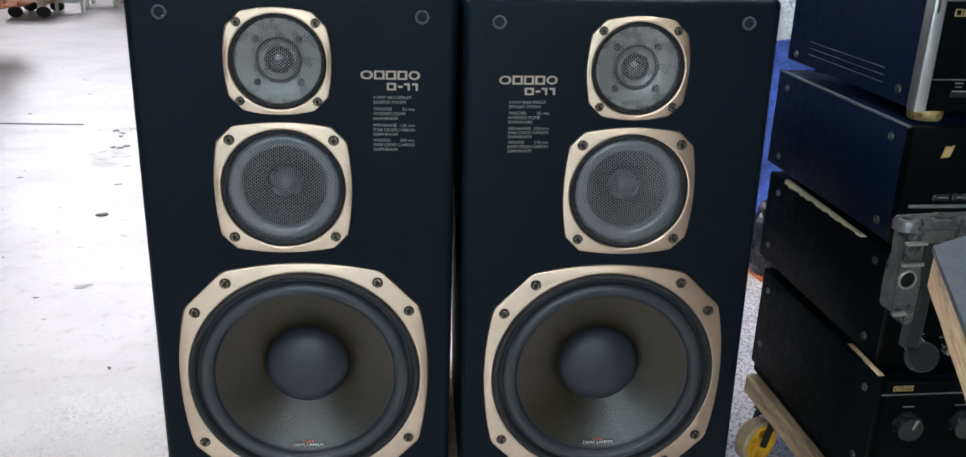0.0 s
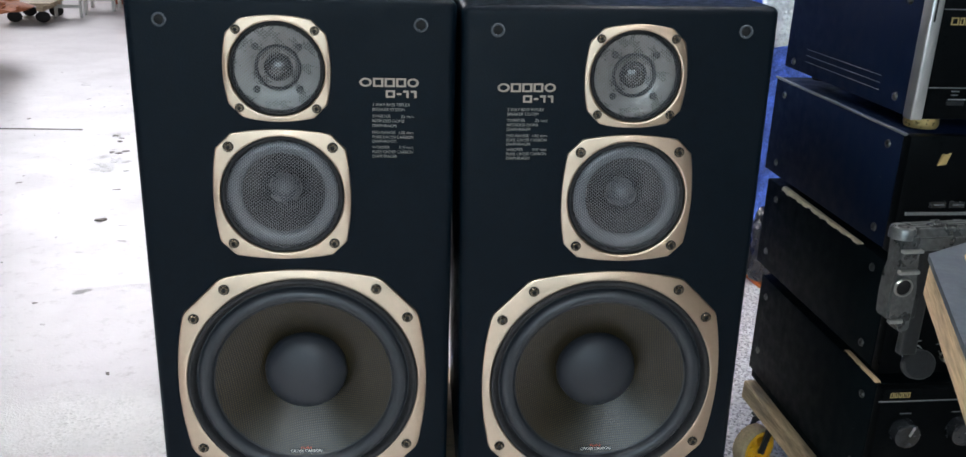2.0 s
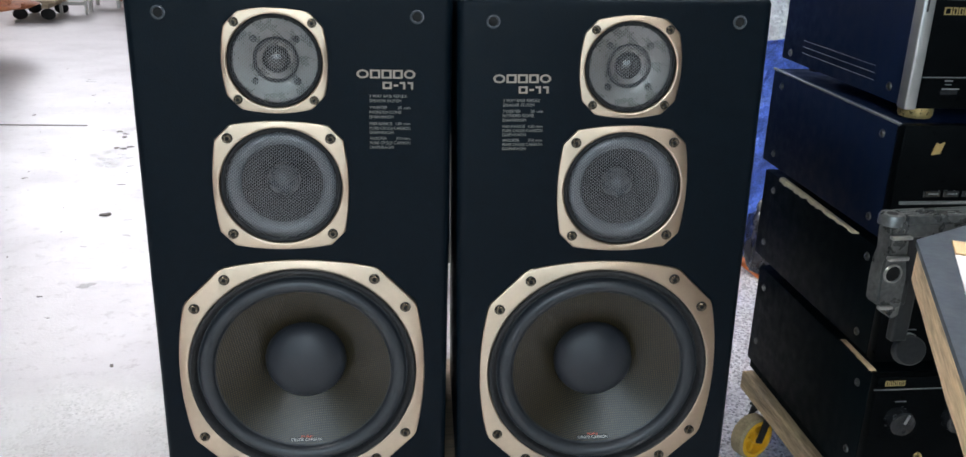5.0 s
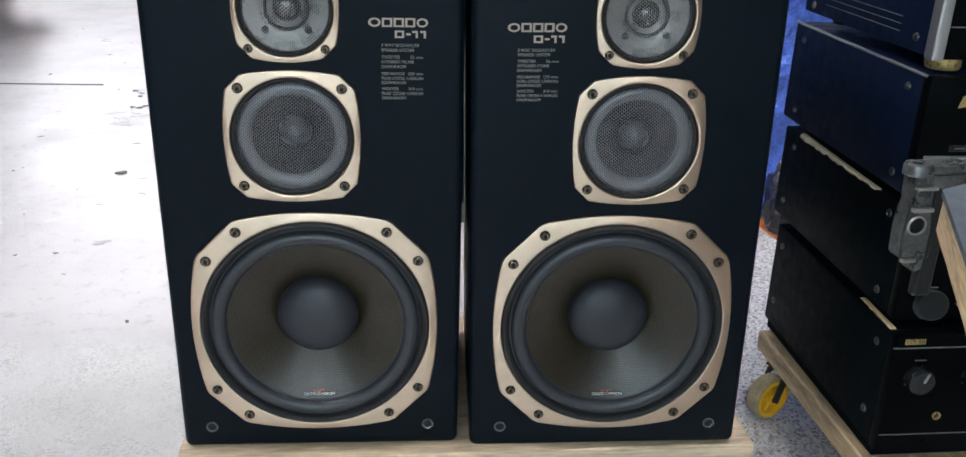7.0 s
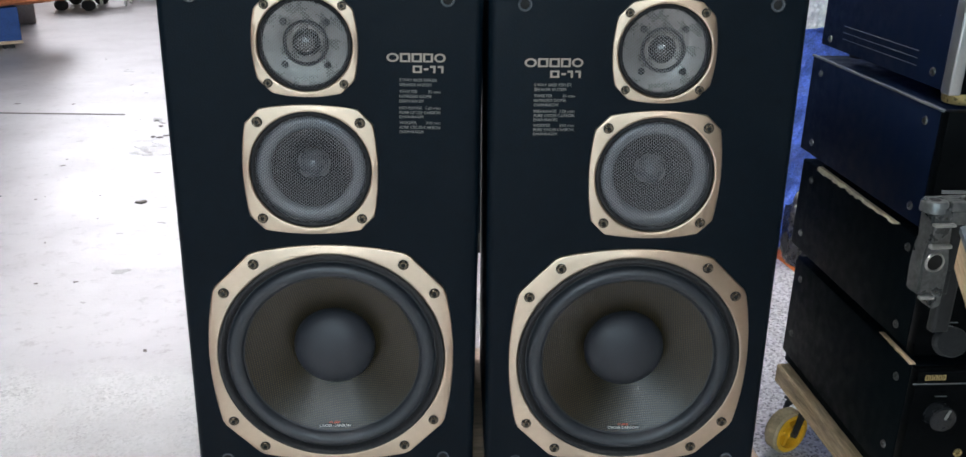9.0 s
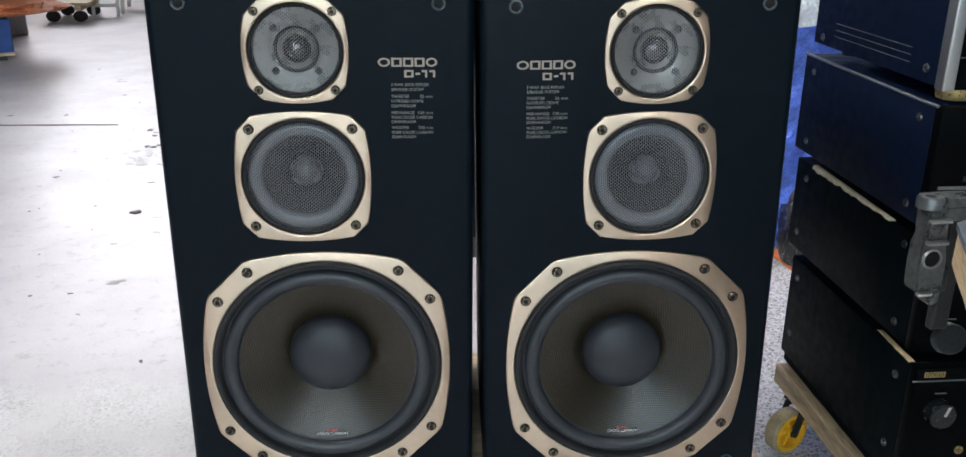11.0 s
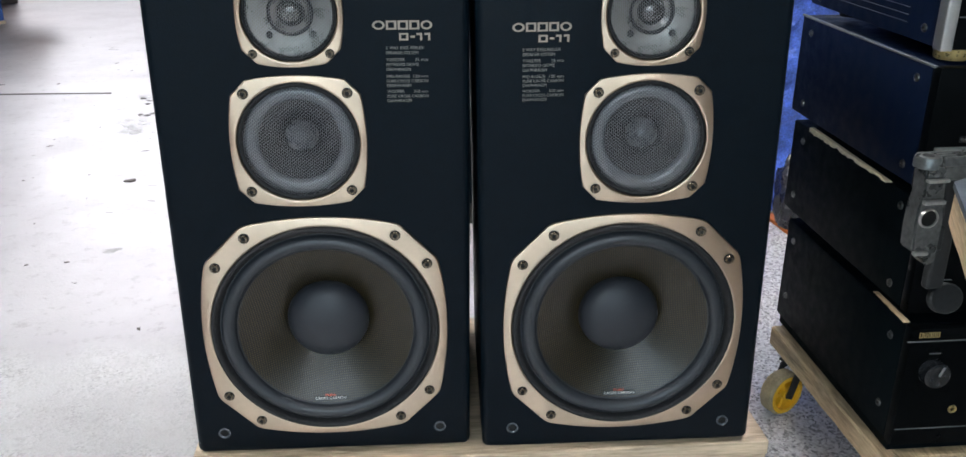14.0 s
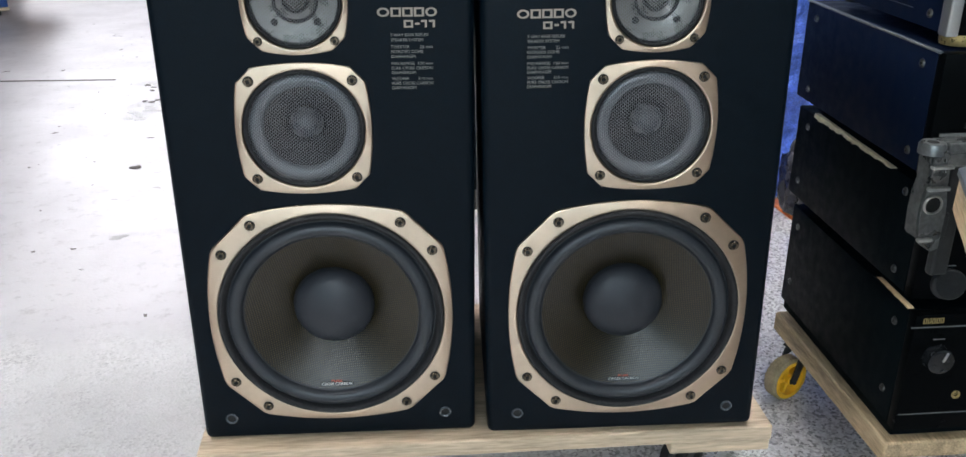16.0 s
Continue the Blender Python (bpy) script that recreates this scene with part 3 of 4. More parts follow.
def loudspeaker(at, side, label):
    sp = thing("loudspeaker", label, "loudspeaker", "pair of loudspeakers", at)
    part("cabinet", cabinet_mesh(((0, 0.2035, 0.1650), (side * 0.0195, 0.4875, 0.083), (side * 0.0205, 0.6570, 0.062)), -0.2065 - 0.0015 * (1 + side), 0.2065 + 0.0015 * (1 - side)), CABINET, sp, smooth=True)
    for x in (-0.163, 0.163):
        for z in (0.030, 0.7165):
            s = part("grille_socket", SOCKET_MESH, None, sp, "round black plastic grille socket", pose(x, 0, z))
            part("hole_shade", SOCKET_SHADE_DISC, None, s)
    # woofer
    w = part("woofer", WOOFER_FRAME, None, sp, "champagne metal woofer frame with cut corners", pose(0, -0.0003, 0.2035))
    for nm, me in (("gasket_ring", GASKET_MESH), ("surround", SURROUND_MESH), ("cone", CONE_MESH), ("dust_cap", CAP_MESH)):
        part(nm, me, None, w)
    h, o = 0.1043, 0.1482
    for x, z in ((-h, o), (h, o), (o, h), (o, -h), (h, -o), (-h, -o), (-o, -h), (-o, h)):
        part("bolt", BOLT_MESH, None, w, at=pose(x, -0.006, z, 0, random.uniform(0, 60), 0) @ Matrix.Diagonal((0.92, 1, 0.92, 1)))
        part("washer", WASHER_MESH, None, w, at=pose(x, -0.006, z) @ Matrix.Diagonal((0.92, 1, 0.92, 1)))
        part("recess_shade", RECESS_SHADE_DISC, None, w, at=pose(x, -0.006, z) @ Matrix.Diagonal((0.92, 1, 0.92, 1)))
    tilt = pose(0, 0.0020, -0.1160) @ Matrix.Rotation(radians(-33.0), 4, "X")
    part("badge", box(-0.0245, 0.0245, -0.0010, 0.0, -0.0045, 0.0008, 0.0003, 1), CAP, w, "small black badge on the cone", tilt)
    part("badge_text", lettering("CROSS CARBON", 0.046, 0.0038, INK_WHITE, "badge_text"), None, w, at=tilt @ pose(-0.023, -0.0016, -0.0036))
    part("badge_text", lettering("PURE", 0.016, 0.0030, INK_RED, "badge_text"), None, w, at=tilt @ pose(-0.008, -0.0016, 0.0012))
    # midrange
    mx = side * 0.0195
    m = part("midrange", MID_FRAME, None, sp, "champagne metal midrange frame", pose(mx, -0.0003, 0.4875))
    for nm, me in (("gasket_ring", M_GASKET), ("surround", M_RING), ("cone", M_CONE), ("dust_cap", M_CAP), ("mesh_grille", MID_GRILLE)):
        part(nm, me, None, m)
    for x in (-0.0675, 0.0675):
        for z in (-0.0675, 0.0675):
            part("bolt", BOLT_MESH, None, m, at=pose(x, -0.005, z) @ Matrix.Diagonal((0.86, 1, 0.86, 1)))
            part("washer", WASHER_MESH, None, m, at=pose(x, -0.005, z) @ Matrix.Diagonal((0.86, 1, 0.86, 1)))
            part("recess_shade", RECESS_SHADE_DISC, None, m, at=pose(x, -0.005, z) @ Matrix.Diagonal((0.86, 1, 0.86, 1)))
    # tweeter
    t = part("tweeter", TWEETER_FRAME, None, sp, "champagne metal tweeter frame", pose(side * 0.0205, -0.0003, 0.6570))
    for nm, me in (("gasket_ring", T_GASKET), ("faceplate", T_PLATE), ("trim_ring", T_RING), ("dome", T_DOME), ("mesh_grille", TWEETER_GRILLE)):
        part(nm, me, None, t)
    for x in (-1, 1):
        for z in (-1, 1):
            part("bolt", BOLT_MESH, None, t, at=pose(x * 0.049, -0.005, z * 0.050) @ Matrix.Diagonal((0.72, 1, 0.72, 1)))
            part("washer", WASHER_MESH, None, t, at=pose(x * 0.049, -0.005, z * 0.050) @ Matrix.Diagonal((0.72, 1, 0.72, 1)))
            part("recess_shade", RECESS_SHADE_DISC, None, t, at=pose(x * 0.049, -0.005, z * 0.050) @ Matrix.Diagonal((0.72, 1, 0.72, 1)))
            part("faceplate_screw", T_DOT, None, t, at=pose(x * 0.0275, 0, z * 0.0275))
    # printing: plain marks for the maker's name, then the readable lines
    right = 0.161 if side < 0 else -0.085
    left = 0.1005 if side < 0 else -0.1485
    marks("maker_mark", [(-0.077, -0.061), (-0.0595, -0.046), (-0.0445, -0.031), (-0.0295, -0.0165), (-0.015, 0.0)], 0.0115, INK, sp, pose(right, -0.0004, 0.6362), 0.0029, ovals=(0, 4))
    marks("model_mark", [(-0.041, -0.029)], 0.0095, INK, sp, pose(right - 0.002, -0.0004, 0.6222), 0.0028)
    marks("model_mark", [(-0.0265, -0.0205)], 0.0026, INK, sp, pose(right - 0.002, -0.0004, 0.6257))
    marks("model_mark", [(-0.014, -0.0112), (-0.0036, -0.0008)], 0.0095, INK, sp, pose(right - 0.002, -0.0004, 0.6222))
    marks("model_mark", [(-0.0185, -0.0112), (-0.0082, -0.0008)], 0.0026, INK, sp, pose(right - 0.002, -0.0006, 0.6291))
    for z, text, width, tail in SPEC:
        z = z + 0.0027 if side < 0 else 0.6127 - (0.610 - z) * 0.95
        part("printed_line", lettering(text, width, 0.0040, INK_DIM), None, sp, at=pose(left, -0.0006, z - 0.002))
        if tail:
            tw = 0.0165 if len(tail) == 5 else 0.019
            part("printed_line", lettering(tail, tw, 0.0040, INK_DIM), None, sp, at=pose(left + 0.054 - tw, -0.0006, z - 0.002))
    return sp


loudspeaker(pose(-0.2150, 0.0085, 0.1425), -1, "tall black three-way loudspeaker on a plywood dolly, grille off")
loudspeaker(pose(0.2188, -0.0107, 0.346) @ pose(0, 0, 0, 0, -1.06, -1.39) @ pose(0, 0.0085, -0.2035), 1, "tall black three-way loudspeaker leaning slightly on a plywood dolly")


# ---- dollies ----
def caster(parent, at, yaw=0, tyre=None, hub=None):
    c = part("caster", box(-0.028, 0.028, -0.032, 0.032, 0.104, 0.110, 0.001, 1), STEEL, parent, "dark wheel caster" if tyre else "yellow wheel caster with a dark steel fork", at @ pose(0, 0, 0, 0, 0, yaw))
    part("fork", prism([(-0.012, 0.104), (0.030, 0.104), (0.049, 0.046), (0.040, 0.044), (0.020, 0.088), (-0.012, 0.094)], -0.024, -0.021), STEEL, c)
    part("fork", prism([(-0.012, 0.104), (0.034, 0.104), (0.052, 0.045), (0.036, 0.040), (0.022, 0.078), (-0.012, 0.09)], 0.020, 0.024), STEEL, c)
    part("tyre", lathe([(0.036, -0.017), (0.043, -0.017), (0.0478, -0.012), (0.0480, 0.012), (0.043, 0.017), (0.036, 0.017)], 40), tyre or TREAD, c, "" if tyre else "dusty tan tyre", pose(0.044, 0, 0.048), True)
    rim = bmesh.new()
    lathe([(0.0425, -0.0176), (0.034, -0.0178), (0.033, -0.010), (0.033, 0.010), (0.034, 0.0178), (0.0425, 0.0176)], 40, rim)
    lathe([(0.011, -0.017), (0.011, 0.017), (0.004, 0.017), (0.004, -0.017), (0.011, -0.017)], 20, rim)
    for i in range(5):
        a = 2 * math.pi * i / 5
        c0, s0 = math.cos(a), math.sin(a)
        q = [rim.verts.new((r * c0 + d * -s0, y, r * s0 + d * c0)) for r in (0.010, 0.034) for d in (-0.004, 0.004) for y in (-0.009, 0.009)]
        for f in ((0, 1, 5, 4), (2, 3, 7, 6), (0, 2, 6, 4), (1, 3, 7, 5)):
            rim.faces.new([q[k] for k in f])
    part("rim", rim, hub or YELLOW, c, "" if hub else "yellow spoked rim", pose(0.044, 0, 0.048))
    part("axle", lathe([(0, -0.028), (0.005, -0.028), (0.005, 0.028), (0, 0.028)], 12), STEEL, c, at=pose(0.044, 0, 0.048))
    return c


def rough_board(x0, x1, y0, y1, z0, z1, bevel=0.002, jitter=0.0012):
    bm = box(x0, x1, y0, y1, z0, z1)
    long_edges = [e for e in bm.edges if e.calc_length() > 0.1]
    bmesh.ops.subdivide_edges(bm, edges=long_edges, cuts=10, use_grid_fill=True)
    bmesh.ops.bevel(bm, geom=[e for e in bm.edges if len(e.link_faces) == 2 and e.calc_face_angle(0) > 0.8], offset=bevel, segments=1, affect="EDGES")
    for v in bm.verts:
        n = noise.noise_vector(v.co * 23.0)
        v.co += Vector((n.x, n.y, n.z * 0.5)) * jitter
    return bm


spk = thing("wooden_dolly", "plywood dolly with casters carrying the loudspeakers", "dolly", "wheeled dollies", pose(0.0185, -0.018, 0, 0, 0, 1.35))
part("deck_board", rough_board(-0.4465, 0.4465, 0.0, 0.45, 0.1090, 0.1355), WOOD, spk)
part("cleat", rough_board(0.285, 0.4455, 0.003, 0.42, 0.0875, 0.1085), WOOD, spk)
part("cleat", rough_board(-0.4455, -0.285, 0.006, 0.42, 0.0875, 0.1085), WOOD, spk)
for x in (-0.36, 0.36):
    for y in (0.08, 0.38):
        caster(spk, pose(x, y, 0) @ Matrix.Diagonal((0.79, 0.79, 0.794, 1)), 70 if x < 0 else 200, GASKET, STEEL)

amp_dolly = thing("wooden_dolly", "weathered timber dolly on yellow casters under the amplifiers", "dolly", "wheeled dollies", pose(0.6335, -0.068, 0, 0, 0, 2.4))
part("side_rail", rough_board(-0.014, 0.012, 0.0, 0.43, 0.0990, 0.138, 0.003), WOOD_OLD, amp_dolly)
part("side_rail", rough_board(0.46, 0.486, 0.0, 0.43, 0.0990, 0.138, 0.003), WOOD_OLD, amp_dolly)
part("deck_board", rough_board(0.0125, 0.4595, 0.001, 0.075, 0.112, 0.1375), WOOD_OLD, amp_dolly)
for i in range(4):
    part("deck_board", rough_board(0.0125, 0.4595, 0.085 + i * 0.088, 0.163 + i * 0.088, 0.112, 0.1365), WOOD_OLD, amp_dolly)
part("cross_rail", rough_board(0.0125, 0.4595, 0.012, 0.06, 0.0988, 0.1115), WOOD_OLD, amp_dolly)
for x, y in ((0.0185, 0.358), (0.44, 0.345), (0.17, 0.16), (0.44, 0.06)):
    caster(amp_dolly, pose(x, y, 0.0) @ Matrix.Diagonal((0.9, 0.9, 0.9, 1)), 203 if x < 0.05 else 150)


# ---- amplifiers ----
SCREW_DARK = material("dull_steel_screw", (0.10, 0.10, 0.095), 0.4, 0.8, 200, 0.3, 0.0)
SIDE_SCREW = mesh_of(lathe([(0.0, -0.0016), (0.0020, -0.0010), (0.0024, -0.0034), (0.0056, -0.0024), (0.0064, 0.0)], 16, axis="X"), "side_screw", SCREW_DARK, True)


def knob(parent, x, y, z, r, depth, mat=BUTTON, pointer=True, label=""):
    k = part("knob", lathe([(0.0, -depth), (r * 0.88, -depth), (r * 0.97, -depth * 0.9), (r, -depth * 0.1), (r, 0.0)], 36), mat, parent, label, pose(x, y, z), True)
    if pointer:
        part("pointer", box(-0.0018, 0.0018, -depth - 0.0012, -depth + 0.002, r * 0.1, r * 0.85), SILVER, k, at=pose(0, 0, 0, 0, random.uniform(-25, 25), 0))
    return k


def amplifier(x, y, z, w, d, h, label, steel, lip=-0.0005, foot=0.012):
    a = thing("amplifier", label, "amplifier", "stack of amplifiers", pose(x + 0.008, y, z, 0, 0, 1.6))
    part("cover", box(0, w, 0.012, d, 0.003, h, 0.003, 2), steel, a, smooth=True)
    part("front_panel", box(-lip, w + lip, -0.008, 0.0118, 0.002, h + 0.001, 0.0015, 2), AMP_FRONT, a, smooth=True)
    for fx in (0.05, w - 0.05):
        for fy in (0.06, d - 0.05):
            part("foot", lathe([(0.0, -foot), (0.017, -foot), (0.020, 0.0), (0.020, 0.0065), (0.0, 0.0065)], 24, axis="Z"), GASKET, a, at=pose(fx, fy, 0), smooth=True)
    return a


def side_screws(a, places):
    for sy, sz in places:
        part("side_screw", SIDE_SCREW, None, a, at=pose(0, sy, sz))


# lowest unit, standing on the dolly
u = amplifier(0.622, -0.052, 0.154, 0.434, 0.437, 0.200, "black stereo amplifier on the timber dolly", AMP_STEEL, foot=0.0162)
# dark plate added to paint the contact shade between amplifier and dolly
part("contact_shade_plate", box(0.006, 0.428, 0.006, 0.43, -0.0155, 0.0028), AMP_STEEL, u)
side_screws(u, [(0.043, 0.166), (0.040, 0.049), (0.405, 0.166), (0.405, 0.053)])
part("trim_line", box(-0.0045, 0.4385, -0.0092, -0.0075, 0.1810, 0.1826), LINE, u)
part("trim_line", box(0.003, 0.431, -0.0088, -0.0075, 0.0305, 0.0320), LINE, u)
marks("maker_mark", [(0, 0.0055), (0.0068, 0.0118), (0.0131, 0.0183), (0.0196, 0.0248), (0.0261, 0.031)], 0.0085, INK_GOLD, u, pose(0.012, -0.0083, 0.1878), 0.0016)
knob(u, 0.0415, -0.008, 0.132, 0.0205, 0.020, label="round black knob with a silver pointer")
knob(u, 0.132, -0.008, 0.132, 0.0205, 0.020, label="round black knob with a silver pointer")
knob(u, 0.208, -0.008, 0.132, 0.0205, 0.020)
knob(u, 0.330, -0.008, 0.113, 0.033, 0.024)
part("headphone_jack", lathe([(0.0066, 0.0), (0.0066, -0.002), (0.0045, -0.0024), (0.0040, 0.0), (0.0, 0.0)], 20), INK_GOLD, u, "small brass headphone jack", pose(0.088, -0.008, 0.0630), True)
for k in range(2):
    part("label_bar", mark(0, 0.018, 0.0016), LINE, u, at=pose(0.033 + 0.083 * k, -0.0083, 0.1600))

# second unit
u = amplifier(0.622, -0.027, 0.366, 0.434, 0.447, 0.170, "black stereo amplifier with peeled foam along its edge", AMP_STEEL)
side_screws(u, [(0.056, 0.148), (0.047, 0.027), (0.40, 0.142), (0.41, 0.036)])
knob(u, 0.0475, -0.008, 0.036, 0.0145, 0.016, label="black knob with a bright rim")
part("knob_rim", lathe([(0.0150, 0.0), (0.0156, -0.003), (0.0146, -0.005)], 30), SILVER, u, at=pose(0.0475, -0.008, 0.036), smooth=True)
knob(u, 0.0945, -0.008, 0.033, 0.0068, 0.016, CHROME, False, "small chrome knob")
for px, pz, pw in ((0.041, 0.055, 0.018), (0.084, 0.049, 0.014), (0.036, 0.051, 0.003)):
    part("label_bar", mark(0, pw, 0.0016), LINE, u, at=pose(px, -0.0083, pz))
part("display_window", box(0.13, 0.33, -0.0088, -0.007, 0.075, 0.125, 0.001, 1), BUTTON, u)
for k in range(5):
    part("push_button", box(0.14 + k * 0.04, 0.168 + k * 0.04, -0.014, -0.007, 0.028, 0.042, 0.0015, 1), BUTTON, u)


def peeled_strip(x, y0, y1, z, high, parent_label, mat):
    """A torn strip of foam, ragged along its lower edge."""
    bm = bmesh.new()
    n = 40
    rows = []
    for i in range(n + 1):
        y = y0 + (y1 - y0) * i / n
        f = i / n
        hgt = high * (0.45 + 0.75 * abs(noise.noise(Vector((y * 38, 3.1, 0))))) * (0.25 + 0.9 * f ** 0.8) * (0.75 + 0.5 * abs(noise.noise(Vector((y * 120, 5.7, 0)))))
        bulge = 0.0035 * noise.noise(Vector((y * 60, 9.2, 0)))
        rows.append([bm.verts.new(p) for p in ((x + 0.006, y, z), (x - 0.001 + bulge, y, z), (x - 0.0025 + bulge, y, z - hgt), (x + 0.006, y, z - hgt))])
    for p, q in zip(rows, rows[1:]):
        for i in range(4):
            bm.faces.new((p[i], q[i], q[(i + 1) % 4], p[(i + 1) % 4]))
    bm.faces.new(rows[0])
    bm.faces.new(rows[-1])
    return tagged(new("foam_strip", mesh_of(bm, "foam_strip", mat)), parent_label, "foam strip")


peeled_strip(0.620, 0.06, 0.352, 0.5400, 0.0130, "torn cream foam strip on the edge of an amplifier", FOAM)
peeled_strip(0.6235, 0.05, -0.050, 0.3640, 0.0030, "thin torn brown foam strip between two amplifiers", WOOD_OLD)

# third unit
u = amplifier(0.618, -0.002, 0.549, 0.434, 0.437, 0.175, "black amplifier with a painted blue reflection and a gold mark on its front", AMP_BLUE_SHEEN)
side_screws(u, [(0.045, 0.152), (0.041, 0.026), (0.395, 0.150), (0.39, 0.026)])
part("top_edge", box(-0.0030, 0.0030, 0.004, 0.436, 0.1735, 0.1772, 0.001, 1), LINE, u, "worn grey edge of the top cover")
part("trim_line", box(0.012, 0.422, -0.0105, -0.0075, 0.061, 0.0655), LINE, u, "grey metal trim line")
part("emblem", prism([(0, 0), (0.013, 0.002), (0.018, 0.019), (0.011, 0.016), (0.005, 0.018)], -0.0098, -0.0078, 0.0005), INK_GOLD, u, "small gold emblem", pose(0.046, 0, 0.134))
for k in range(3):
    part("push_button", box(0.046 + k * 0.029, 0.071 + k * 0.029, -0.012, -0.0075, 0.072, 0.082, 0.001, 1), BUTTON, u)
    part("label_bar", mark(0, 0.016, 0.0016), LINE, u, at=pose(0.051 + k * 0.029, -0.0125, 0.0765))
part("push_button", box(0.044, 0.076, -0.013, -0.0075, 0.034, 0.046, 0.0012, 1), BUTTON, u)
part("label_bar", mark(0, 0.022, 0.0013), SILVER, u, at=pose(0.049, -0.0135, 0.046))
part("label_bar", mark(0, 0.014, 0.0016), LINE, u, at=pose(0.053, -0.0083, 0.0525))
part("label_bar", mark(0, 0.014, 0.0016), LINE, u, at=pose(0.088, -0.0083, 0.0525))
knob(u, 0.094, -0.008, 0.040, 0.0065, 0.012, CHROME, False, "small chrome knob")
knob(u, 0.30, -0.008, 0.10, 0.036, 0.022)

# top unit
u = amplifier(0.618, 0.008, 0.745, 0.434, 0.405, 0.185, "black amplifier with a painted blue reflection and silver end caps atop the stack", AMP_BLUE_SHEEN, lip=0.0)
side_screws(u, [(0.040, 0.024), (0.370, 0.017), (0.045, 0.158), (0.37, 0.16)])
part("end_cap", box(-0.003, 0.0145, -0.012, 0.0105, 0.001, 0.186, 0.0028, 3), SILVER, u, "satin silver end cap", smooth=True)
part("end_cap", box(0.4195, 0.437, -0.012, 0.0105, 0.001, 0.186, 0.0028, 3), SILVER, u, "satin silver end cap", smooth=True)
part("slot", box(0.002, 0.0045, -0.0128, -0.0115, 0.135, 0.165), HOLE_SHADE, u)
for k in range(3):
    part("vent_line", box(-0.0012, 0.001, 0.085, 0.325, 0.020 + 0.0105 * k, 0.0208 + 0.0105 * k), LINE, u, at=pose(0, 0, 0.004))
marks("maker_mark", [(0, 0.011), (0.0125, 0.0195), (0.021, 0.028), (0.0295, 0.0365), (0.038, 0.045), (0.0465, 0.0535)], 0.0100, INK_GOLD, u, pose(0.030, -0.0085, 0.131), 0.002)
part("trim_line", box(0.0148, 0.4192, -0.0090, -0.0078, 0.0455, 0.0468), LINE, u)
part("trim_line", box(0.0148, 0.4192, -0.0090, -0.0078, 0.1510, 0.1522), LINE, u)
part("push_button", box(0.045, 0.071, -0.013, -0.0075, 0.022, 0.031, 0.0012, 1), BUTTON, u)
part("label_bar", mark(0, 0.026, 0.0014), SILVER, u, at=pose(0.045, -0.0135, 0.0305))
part("label_bar", mark(0, 0.012, 0.0018), LINE, u, at=pose(0.051, -0.0083, 0.0405))
part("label_bar", mark(0, 0.010, 0.0014), LINE, u, at=pose(0.052, -0.0083, 0.0355))
part("gold_foot", lathe([(0.0, -0.0165), (0.022, -0.0165), (0.024, -0.012), (0.024, 0.002), (0.0, 0.002)], 28, axis="Z"), INK_GOLD, u, "round gold foot", pose(0.040, 0.030, 0), True)


# ---- table corner and casting ----
tab = thing("work_table", "wooden table with a slate-blue laminate top", "table", "", pose(0.418, -0.420, 0, 0, 0, -23.0))


def board_outline(points, z0, z1):
    """A flat board from its outline in plan."""
    bm = bmesh.new()
    low = [bm.verts.new((x, y, z0)) for x, y in points]
    top = [bm.verts.new((x, y, z1)) for x, y in points]
    n = len(points)
    for i in range(n):
        bm.faces.new((low[i], low[(i + 1) % n], top[(i + 1) % n], top[i]))
    bm.faces.new(top)
    bm.faces.new(low[::-1])
    return bm


part("tabletop", board_outline([(0.0, 0.0), (0.0, -0.46), (0.52, -0.46), (0.52, 0.30), (0.06, 0.075)], 0.7065, 0.7125), TABLE_TOP, tab)
part("edge_board", rough_board(0.001, 0.020, -0.458, -0.003, 0.672, 0.7062), WOOD_OLD, tab, "bare wooden edge board")
for x, y in ((0.24, -0.42), (0.48, -0.42), (0.48, 0.24), (0.27, -0.02)):
    part("leg", box(x - 0.02, x + 0.02, y - 0.02, y + 0.02, 0.0, 0.706, 0.003, 1), WOOD_OLD, tab)
note = new("paper_sheet", mesh_of(box(0, 0.21, -0.297, 0, 0, 0.0012), "paper_sheet", PAPER))
note.matrix_world = pose(0.418, -0.420, 0.7128, 0, 0, -23.0) @ pose(0.029, -0.034, 0, 0, 0, -3)
tagged(note, "white printed sheet lying on the table", "paper")
card = new("card_sleeve", mesh_of(box(0, 0.19, -0.033, 0.004, 0, 0.0026, 0.0006, 1), "card_sleeve", CARD))
card.matrix_world = pose(0.418, -0.420, 0.7128, 0, 0, -23.0) @ pose(0.031, 0.0, 0, 0, 0, -3)
tagged(card, "tan card strip lying on the table", "card")

